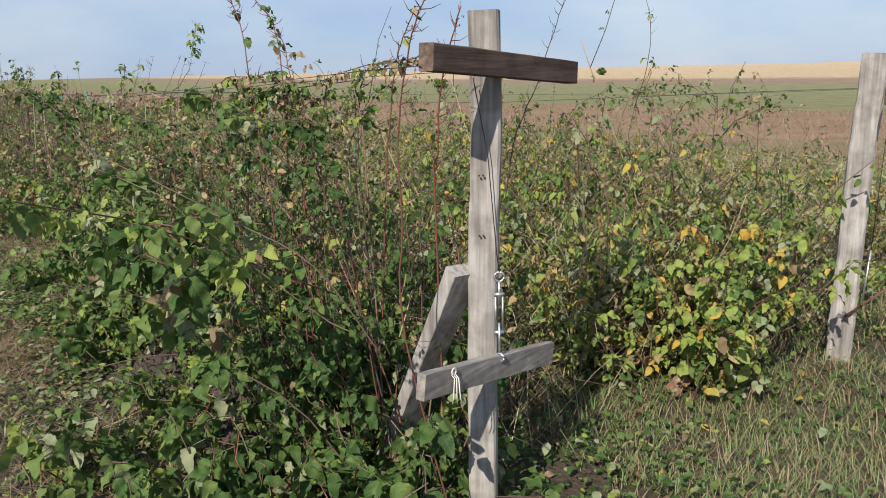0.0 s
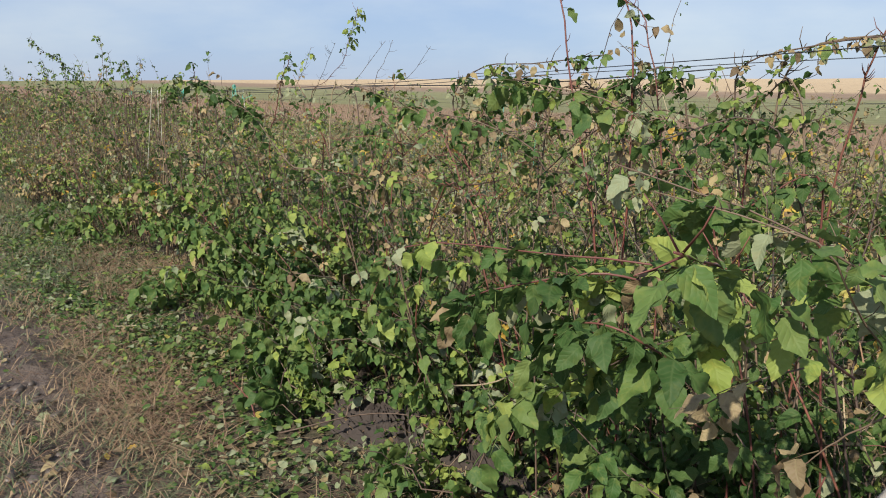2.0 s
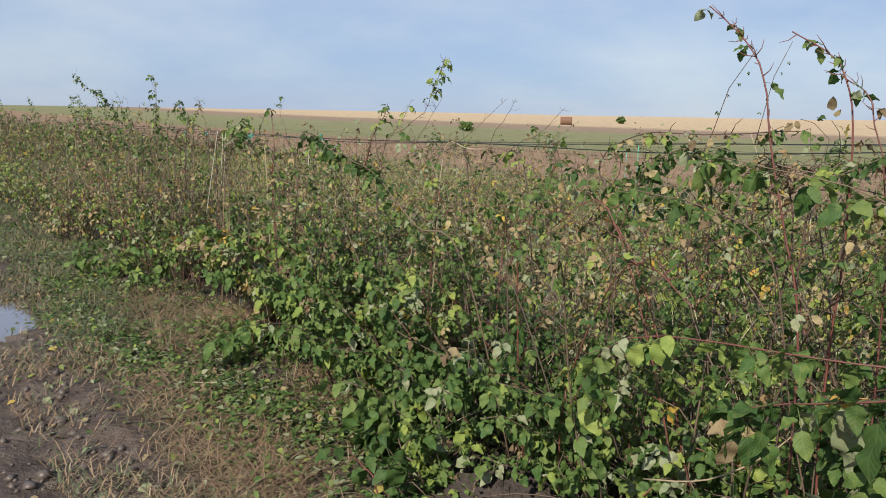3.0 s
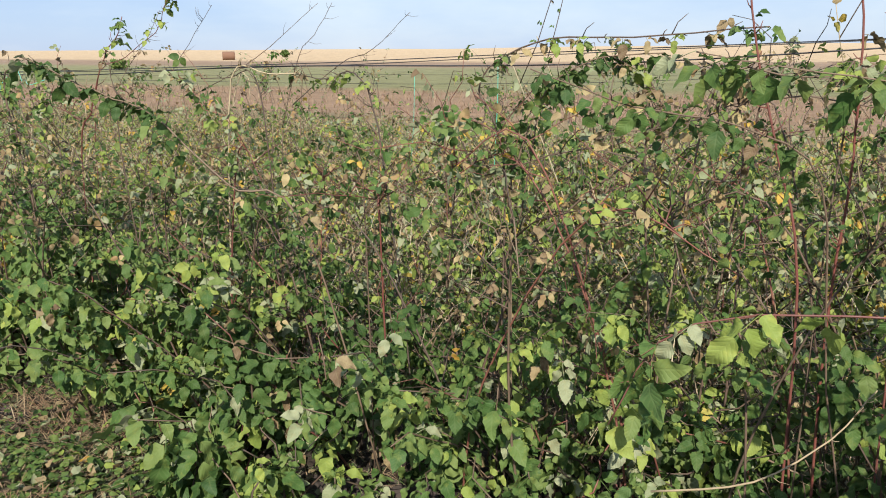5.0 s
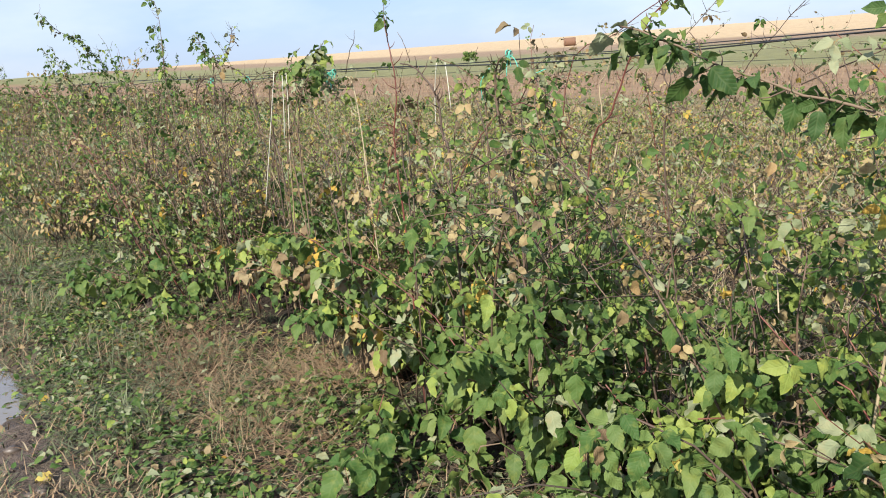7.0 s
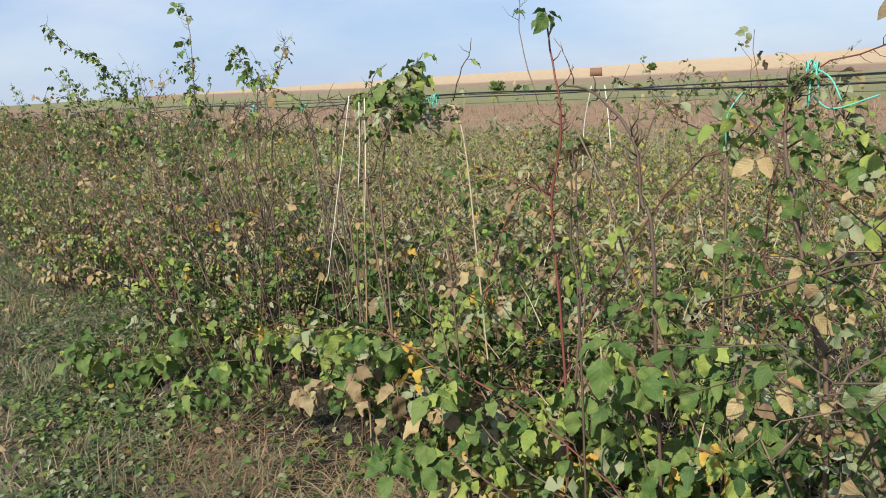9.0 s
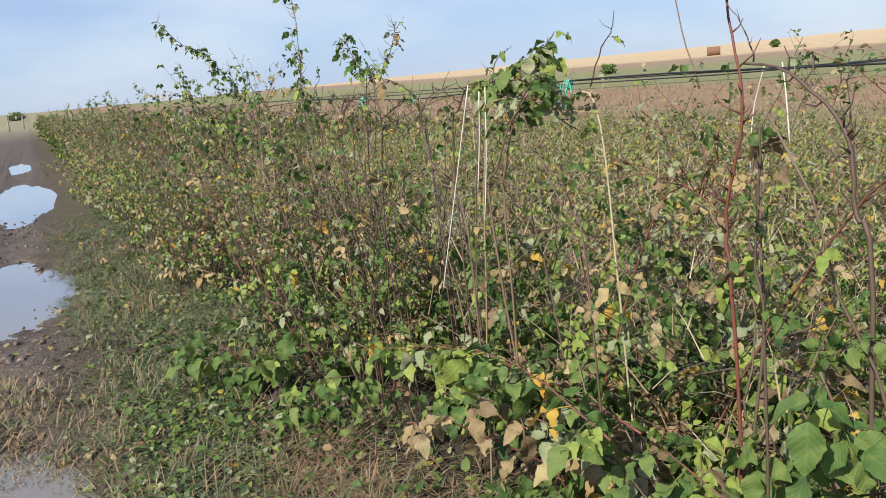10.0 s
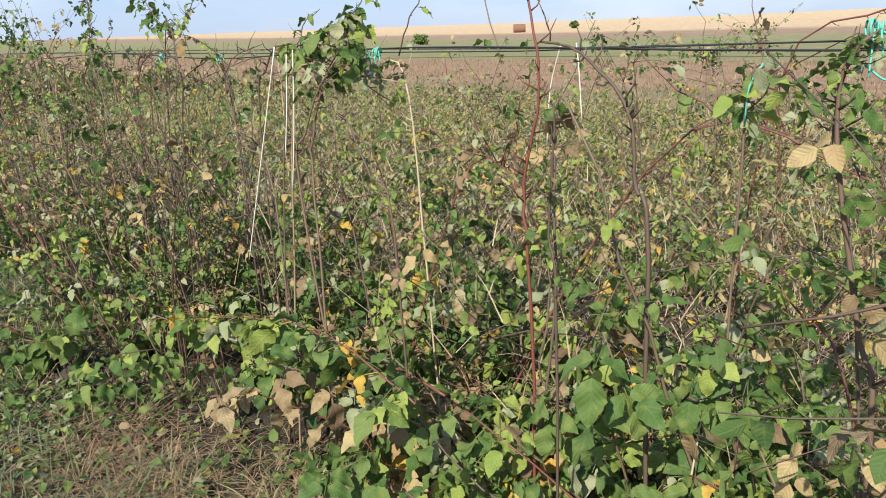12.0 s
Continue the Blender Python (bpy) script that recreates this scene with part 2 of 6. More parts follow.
    verge = n.new("ShaderNodeMapRange")
    verge.inputs["From Min"].default_value, verge.inputs["From Max"].default_value = -4.2, -5.2
    l.new(vn, verge.inputs["Value"])
    near = mix_rgb(n, l, verge.outputs["Result"], near, (0.15, 0.14, 0.07))
    # the fields beyond, in strips along the rows
    warp = math_node(n, l, "ADD", v, math_node(n, l, "MULTIPLY", math_node(n, l, "SUBTRACT", big.outputs["Fac"], 0.5), 10.0))
    scaled = math_node(n, l, "DIVIDE", math_node(n, l, "MAXIMUM", warp, 0.0), 400.0)
    lg = math_node(n, l, "POWER", scaled, 0.5)
    rag = noise_node(n, l, pos, 0.45, 5, 0.7)
    lg = math_node(n, l, "ADD", lg, math_node(n, l, "MULTIPLY", math_node(n, l, "SUBTRACT", rag.outputs["Fac"], 0.5), 0.045))
    strips = ramp(n, [(0.0, (0.13, 0.11, 0.055)), (0.13, (0.22, 0.15, 0.09)), (0.17, (0.19, 0.16, 0.08)), (0.20, (0.26, 0.17, 0.105)), (0.262, (0.25, 0.165, 0.10)), (0.285, (0.19, 0.185, 0.085)),
                      (0.41, (0.21, 0.205, 0.10)), (0.44, (0.25, 0.18, 0.12)), (0.485, (0.27, 0.19, 0.125)), (0.51, (0.47, 0.35, 0.215)), (1.0, (0.53, 0.40, 0.25))])
    l.new(lg, strips.inputs["Fac"])
    grain = noise_node(n, l, pos, 0.7, 6, 0.7)
    gr = ramp(n, [(0.3, (0.72, 0.72, 0.72)), (0.7, (1.2, 1.2, 1.2))])
    l.new(grain.outputs["Fac"], gr.inputs["Fac"])
    far = mix_rgb(n, l, 1.0, strips.outputs["Color"], gr.outputs["Color"], "MULTIPLY")
    fm = n.new("ShaderNodeMapRange")
    fm.inputs["From Min"].default_value, fm.inputs["From Max"].default_value = 7.0, 10.0
    l.new(v, fm.inputs["Value"])
    ln = n.new("ShaderNodeVectorMath")
    ln.operation = "LENGTH"
    l.new(pos, ln.inputs[0])
    fd = n.new("ShaderNodeMapRange")
    fd.inputs["From Min"].default_value, fd.inputs["From Max"].default_value = 60.0, 110.0
    l.new(ln.outputs["Value"], fd.inputs["Value"])
    gold_far = mix_rgb(n, l, math_node(n, l, "MAXIMUM", fm.outputs["Result"], 0.0), near, far)
    dist_col = mix_rgb(n, l, fm.outputs["Result"], (0.24, 0.21, 0.125), far)
    out = mix_rgb(n, l, fd.outputs["Result"], gold_far, dist_col)
    l.new(out, b.inputs["Base Color"])
    wet = math_node(n, l, "SUBTRACT", 0.92, math_node(n, l, "MULTIPLY", math_node(n, l, "MULTIPLY", track, mid2.outputs["Fac"]), 0.6))
    l.new(wet, b.inputs["Roughness"])
    bump = n.new("ShaderNodeBump")
    bump.inputs["Strength"].default_value, bump.inputs["Distance"].default_value = 0.8, 0.03
    l.new(math_node(n, l, "ADD", fine.outputs["Fac"], math_node(n, l, "MULTIPLY", math_node(n, l, "MULTIPLY", lump.outputs["Fac"], track), 3.5)), bump.inputs["Height"])
    l.new(bump.outputs["Normal"], b.inputs["Normal"])
    return m


GROUND = ground_material()


def wood_material(name, a, b_, c, level=None):
    m, n, l, b = node_material(name, 0.85, 0.2)
    tc = n.new("ShaderNodeTexCoord")
    mp = n.new("ShaderNodeMapping")
    mp.inputs["Scale"].default_value = (38, 38, 2.2)
    if level is None:
        l.new(tc.outputs["Object"], mp.inputs["Vector"])
    else:
        turned = n.new("ShaderNodeMapping")
        turned.inputs["Rotation"].default_value = (0, 0, -radians(level))
        l.new(tc.outputs["Object"], turned.inputs["Vector"])
        l.new(turned.outputs["Vector"], mp.inputs["Vector"])
        mp.inputs["Scale"].default_value = (2.2, 38, 38)
    no = noise_node(n, l, mp.outputs["Vector"], 1.0, 6, 0.65)
    no2 = noise_node(n, l, tc.outputs["Object"], 7.0, 4)
    col = ramp(n, [(0.3, a), (0.52, b_), (0.7, c)])
    l.new(no.outputs["Fac"], col.inputs["Fac"])
    st = ramp(n, [(0.42, (0.62, 0.60, 0.58)), (0.58, (1.0, 1.0, 1.0))])
    l.new(no2.outputs["Fac"], st.inputs["Fac"])
    c2 = mix_rgb(n, l, 0.8, col.outputs["Color"], st.outputs["Color"], "MULTIPLY")
    l.new(c2, b.inputs["Base Color"])
    bump = n.new("ShaderNodeBump")
    bump.inputs["Strength"].default_value, bump.inputs["Distance"].default_value = 0.7, 0.004
    l.new(no.outputs["Fac"], bump.inputs["Height"])
    l.new(bump.outputs["Normal"], b.inputs["Normal"])
    return m


WOOD_GREY = wood_material("weathered_wood", (0.17, 0.155, 0.145), (0.34, 0.315, 0.295), (0.47, 0.44, 0.41))
WOOD_BAR = wood_material("weathered_bar", (0.15, 0.135, 0.12), (0.30, 0.275, 0.25), (0.42, 0.39, 0.36), 49.2)
WOOD_BROWN = wood_material("brown_wood", (0.06, 0.042, 0.034), (0.13, 0.09, 0.072), (0.22, 0.155, 0.12), 49.2)


def plain_material(name, color, rough, metal=0.0):
    m, n, l, b = node_material(name, rough, 0.5)
    b.inputs["Metallic"].default_value = metal
    ge = n.new("ShaderNodeNewGeometry")
    no = noise_node(n, l, ge.outputs["Position"], 60.0, 3)
    c = mix_rgb(n, l, math_node(n, l, "MULTIPLY", no.outputs["Fac"], 0.5), color, tuple(k * 0.5 for k in color))
    l.new(c, b.inputs["Base Color"])
    return m


WIRE_DARK = plain_material("dark_wire", (0.05, 0.05, 0.055), 0.5, 0.6)
ZINC = plain_material("galvanised_steel", (0.62, 0.64, 0.66), 0.4, 0.9)
TWINE_WHITE = plain_material("white_twine", (0.72, 0.70, 0.60), 0.8)
TWINE_GREEN = plain_material("green_twine", (0.12, 0.50, 0.38), 0.7)
STRAW_BALE = plain_material("bale_straw", (0.20, 0.11, 0.07), 0.95)


def water_material():
    m, n, l, b = node_material("puddle_water", 0.04, 0.5)
    b.inputs["Base Color"].default_value = (0.16, 0.135, 0.11, 1)
    b.inputs["Coat Weight"].default_value, b.inputs["Coat Roughness"].default_value = 1.0, 0.02
    b.inputs["IOR"].default_value = 1.33
    ge = n.new("ShaderNodeNewGeometry")
    no = noise_node(n, l, ge.outputs["Position"], 9.0, 2)
    bump = n.new("ShaderNodeBump")
    bump.inputs["Strength"].default_value, bump.inputs["Distance"].default_value = 0.05, 0.01
    l.new(no.outputs["Fac"], bump.inputs["Height"])
    l.new(bump.outputs["Normal"], b.inputs["Normal"])
    return m


WATER = water_material()


# ---- mesh helpers ----
def mesh_from(name, V, F, mats, uvs=None, mat_index=None, smooth_shade=True):
    """A mesh of triangles from arrays: V (n, 3), F (m, 3), uvs (n, 2), mat_index (m)."""
    V, F = np.asarray(V, np.float32), np.asarray(F, np.int32)
    me = bpy.data.meshes.new(name)
    me.vertices.add(len(V))
    me.vertices.foreach_set("co", V.ravel())
    k = F.shape[1]
    me.loops.add(F.size)
    me.loops.foreach_set("vertex_index", F.ravel())
    me.polygons.add(len(F))
    me.polygons.foreach_set("loop_start", np.arange(0, F.size, k, dtype=np.int32))
    me.polygons.foreach_set("loop_total", np.full(len(F), k, np.int32))
    me.polygons.foreach_set("use_smooth", np.full(len(F), smooth_shade))
    for m in mats if isinstance(mats, (list, tuple)) else [mats]:
        me.materials.append(m)
    if mat_index is not None:
        me.polygons.foreach_set("material_index", np.asarray(mat_index, np.int32))
    if uvs is not None:
        layer = me.uv_layers.new(name="UVMap")
        layer.data.foreach_set("uv", np.asarray(uvs, np.float32)[F.ravel()].ravel())
    me.update(calc_edges=True)
    return me


def join_arrays(pieces):
    """Joins (V, F) pieces into one pair of arrays."""
    Vs, Fs, o = [], [], 0
    for V, F in pieces:
        Vs.append(V)
        Fs.append(np.asarray(F) + o)
        o += len(V)
    return np.concatenate(Vs), np.concatenate(Fs)


def tube(points, r0, r1, sides=5):
    """A tapered tube along a line of points, closed at both ends."""
    pts = np.asarray([tuple(p) for p in points], float)
    n = len(pts)
    d = np.gradient(pts, axis=0)
    d /= np.linalg.norm(d, axis=1)[:, None] + 1e-9
    ref = np.array([0.31, 0.17, 0.93]) if abs(d[0][2]) < 0.8 else np.array([0.95, 0.2, 0.1])
    a = np.cross(d, ref)
    a /= np.linalg.norm(a, axis=1)[:, None] + 1e-9
    b = np.cross(d, a)
    r = np.linspace(r0, r1, n)[:, None]
    ring = [pts + r * (a * math.cos(2 * math.pi * k / sides) + b * math.sin(2 * math.pi * k / sides)) for k in range(sides)]
    V = np.stack(ring, 1).reshape(-1, 3)
    F = []
    for i in range(n - 1):
        for k in range(sides):
            p, q = i * sides + k, i * sides + (k + 1) % sides
            F += [(p, q, q + sides), (p, q + sides, p + sides)]
    for k in range(1, sides - 1):
        F.append((0, k + 1, k))
        e = (n - 1) * sides
        F.append((e, e + k, e + k + 1))
    return V, np.array(F)


def leaflet(rng, stations, serrate):
    """One ovate leaflet from 0 to 1 along x, folded at its midrib, drooping."""
    s = np.linspace(0, 1, stations) if stations > 5 else np.array([0, 0.14, 0.45, 0.84, 1.0])[:stations] if stations == 5 else np.array([0, 0.25, 0.68, 1.0])
    w = 0.352 * np.clip(np.sin(np.pi * s ** 0.76), 0, 1) ** 0.72 * (1 - 0.12 * s ** 2)
    w[0], w[-1] = 0.03, 0.0
    if serrate:
        w[2:-1:2] *= 0.90
    fold, droop, curl = rng.uniform(0.05, 0.55), rng.uniform(0.1, 0.6), rng.uniform(-0.35, 0.3)
    zmid = -droop * s ** 2 + 0.03 * np.sin(s * 9 + rng.uniform(0, 6))
    bend = rng.uniform(-0.12, 0.12) * s ** 2
    wav = 0.14 * np.sin(s * 11 + rng.uniform(0, 6))
    V, UV = [], []
    for k in range(stations):
        V += [(s[k], bend[k] + w[k], zmid[k] + fold * w[k] + curl * w[k] ** 2 * 2 + wav[k] * w[k] * 2), (s[k], bend[k], zmid[k]),
              (s[k], bend[k] - w[k], zmid[k] + fold * w[k] + curl * w[k] ** 2 * 2 - wav[k] * w[k] * 2)]
        UV += [(s[k], 0.5 + w[k]), (s[k], 0.5), (s[k], 0.5 - w[k])]
    F = []
    for k in range(stations - 1):
        a = 3 * k
        for p in (0, 1):
            F += [(a + p, a + p + 1, a + p + 4), (a + p, a + p + 4, a + p + 3)]
    return np.array(V), np.array(F), np.array(UV)


def turn_z(a):
    return np.array([[math.cos(a), -math.sin(a), 0], [math.sin(a), math.cos(a), 0], [0, 0, 1]])


def compound_leaf(rng, stations, serrate, leaflets=3, stalk=True):
    """A leaf of three or five leaflets on a short stalk, 1 long, along x."""
    Vs, Fs, Us, o = [], [], [], 0
    plan = [(0.47, 0.0, 0.56), (0.30, 1.25, 0.46), (0.30, -1.25, 0.46)]
    if leaflets == 5:
        plan += [(0.06, 1.35, 0.38), (0.06, -1.35, 0.38)]
    if leaflets == 2:
        plan = [(0.40, 0.1, 0.58), (0.24, 1.1, 0.48)]
    if leaflets == 1:
        plan = [(0.1, 0.0, 0.9)]
    for start, ang, size in plan:
        V, F, U = leaflet(rng, stations, serrate)
        V[:, 0] += 0.10 * (leaflets > 1)
        pitch, bank = rng.uniform(-0.1, 0.85) * (leaflets > 1), rng.normal(0, 0.4) * (leaflets > 1)
        V = V @ np.array([[1, 0, 0], [0, math.cos(bank), -math.sin(bank)], [0, math.sin(bank), math.cos(bank)]]).T
        V = V @ np.array([[math.cos(pitch), 0, math.sin(pitch)], [0, 1, 0], [-math.sin(pitch), 0, math.cos(pitch)]]).T
        V = (V * size * rng.uniform(0.75, 1.1)) @ turn_z(ang + rng.uniform(-0.25, 0.25)).T
        V[:, 0] += start
        V[:, 2] += rng.uniform(-0.02, 0.03) - 0.15 * (start - 0.42)
        Vs.append(V); Fs.append(F + o); Us.append(U)
        o += len(V)
    if not stalk:
        return np.concatenate(Vs), np.concatenate(Fs), np.concatenate(Us)
    st = tube([(0, 0, 0.03), (0.2, 0, 0.03), (0.44, 0, 0.0)], 0.012, 0.008, 3)
    Vs.append(st[0]); Fs.append(st[1] + o); Us.append(np.full((len(st[0]), 2), 0.5))
    return np.concatenate(Vs), np.concatenate(Fs), np.concatenate(Us)


def frames(axis, up):
    """Rotations (n, 3, 3) whose x is axis and whose z leans to up."""
    x = axis / (np.linalg.norm(axis, axis=1)[:, None] + 1e-9)
    y = np.cross(up, x)
    y /= np.linalg.norm(y, axis=1)[:, None] + 1e-9
    return np.stack([x, y, np.cross(x, y)], 2)


def spread(name, templates, places, turns, sizes, which, mats, mat_index, stems=()):
    """One mesh with a copy of templates[which[i]] at each place."""
    Vs, Fs, Us, Ms, o = [], [], [], [], 0
    for t, (TV, TF, TU) in enumerate(templates):
        sel = np.nonzero(which == t)[0]
        if not len(sel):
            continue
        V = np.einsum("nij,kj->nki", turns[sel], TV) * sizes[sel][:, None, None] + places[sel][:, None, :]
        F = TF[None] + (np.arange(len(sel)) * len(TV))[:, None, None] + o
        Vs.append(V.reshape(-1, 3)); Fs.append(F.reshape(-1, 3)); Us.append(np.tile(TU, (len(sel), 1)))
        Ms.append(np.repeat(mat_index[sel], len(TF)))
        o += len(sel) * len(TV)
    for V, F in stems:
        Vs.append(V); Fs.append(F + o); Us.append(np.full((len(V), 2), 0.5)); Ms.append(np.full(len(F), len(mats) - 1))
        o += len(V)
    return mesh_from(name, np.concatenate(Vs), np.concatenate(Fs), mats, np.concatenate(Us), np.concatenate(Ms))


def part(name, me, parent, label="", kind=""):
    ob = new(name, me)
    ob.parent = parent
    return tagged(ob, label, kind=kind)


def thing(name, place, label, category, group="", kind="", turn=0.0):
    ob = new(name)
    ob.empty_display_size = 0.1
    ob.matrix_basis = pose(*place, 0, 0, turn)
    return tagged(ob, label, category, group, kind)


# ---- ground: one sheet to the horizon ----
def spaced(start, end, step, low, high, growth=1.13):
    mid = list(np.arange(start, end + 1e-6, step))
    up, s = [end], step
    while up[-1] < high:
        s *= growth
        up.append(up[-1] + s)
    dn, s = [start], step
    while dn[-1] > low:
        s *= growth
        dn.append(dn[-1] - s)
    return np.array(dn[:0:-1] + mid + up[1:])


def build_ground():
    us, vs = spaced(-2.0, 13.0, 0.065, -4000, 4000), spaced(-2.8, 1.2, 0.05, -4000, 4000)
    U, V = np.meshgrid(us, vs, indexing="ij")
    X, Y = uv_np(U, V)
    Z = height(U, V)
    verts = np.stack([X, Y, Z], 2).reshape(-1, 3)
    n = len(vs)
    i, j = np.meshgrid(np.arange(len(us) - 1), np.arange(n - 1), indexing="ij")
    a = (i * n + j).ravel()
    quads = np.stack([a, a + 1, a + n + 1, a + n], 1)[:, ::-1]
    ob = new("ground", mesh_from("ground", verts, quads, GROUND))
    return tagged(ob, "muddy ground with straw, moss and far ploughed and stubble fields", "ground", kind="structure")


build_ground()


def build_puddle(u, v, a, b, rng):
    ring = []
    for k in range(36):
        t = 2 * math.pi * k / 36
        r = 1.15 * (1 + 0.05 * math.sin(3 * t + rng.uniform(0, 1)))
        ring.append(uv(u + a * r * math.cos(t), v + b * r * math.sin(t), WATER_Z))
    c = uv(u, v, WATER_Z)
    V = [c] + ring
    F = [(0, 1 + k, 1 + (k + 1) % 36) for k in range(36)]
    ob = new("puddle", mesh_from("puddle", [tuple(p) for p in V], F, WATER))
    tagged(ob, "brown rainwater puddle lying in the muddy wheel track", "puddle", "puddles in the track")


for k, p in enumerate(PUDDLES):
    build_puddle(*p, np.random.default_rng(k))

# ---- plants ----
TEMPLATE_RNG = np.random.default_rng(11)
FINE_LEAVES = [compound_leaf(TEMPLATE_RNG, 12, True, (5, 3, 2, 3)[k % 4]) for k in range(14)]
ROUGH_LEAVES = [compound_leaf(TEMPLATE_RNG, 6, True, (3, 3, 2)[k % 3], False) for k in range(9)]
SINGLE_LEAVES = [compound_leaf(TEMPLATE_RNG, 6, True, 1) for k in range(5)]
CURLED_LEAVES = [(V * np.array([1, 0.5, 1.3]), F, U) for V, F, U in [leaflet(TEMPLATE_RNG, 4, False) for k in range(5)]]
COARSE_LEAVES = [compound_leaf(TEMPLATE_RNG, 4, False, (3, 3, 2)[k % 3], False) for k in range(9)]
TINY_LEAVES = [leaflet(TEMPLATE_RNG, 4, False) for k in range(5)]


def bend_line(rng, base, azimuth, lean, length, droop, wiggle=0.02, n=7):
    """The line of a cane: it leaves base leaning to azimuth and bows over with its length."""
    pts, p = [Vector(base)], Vector(base)
    a, tilt = azimuth, lean
    for k in range(n):
        d = Vector((math.sin(tilt) * math.cos(a), math.sin(tilt) * math.sin(a), math.cos(tilt)))
        p = p + d * length / n
        pts.append(p + Vector(rng.normal(0, wiggle, 3)) * (k > 0))
        tilt += droop / n
        a += rng.normal(0, 0.12)
    return pts


def along(pts, f):
    x = f * (len(pts) - 1)
    k = min(int(x), len(pts) - 2)
    return pts[k].lerp(pts[k + 1], x - k), (pts[k + 1] - pts[k]).normalized()


# weights of green, lime, pale, yellow, dry for each look of a bush
LOOKS = {"deep": (0.90, 0.03, 0.04, 0.0, 0.03), "green": (0.82, 0.08, 0.07, 0.0, 0.03), "fresh": (0.48, 0.37, 0.11, 0.02, 0.02), "yellow": (0.26, 0.46, 0.08, 0.12, 0.08),
         "faded": (0.27, 0.34, 0.23, 0.03, 0.13), "lime": (0.62, 0.32, 0.06, 0.0, 0.0), "straw": (0.22, 0.22, 0.26, 0.04, 0.26), "gold": (0.0, 0.02, 0.08, 0.72, 0.18), "dry": (0.22, 0.10, 0.14, 0.03, 0.51)}


def deepen(look_name, mat, rng):
    """The darker green for most green leaves of a dark bush, tan for most dry leaves of a fading one."""
    if look_name in ("straw", "faded", "dry", "yellow") and mat == 4 and rng.random() < 0.3:
        return 6
    return 5 if look_name == "deep" and mat == 0 and rng.random() < 0.8 else mat


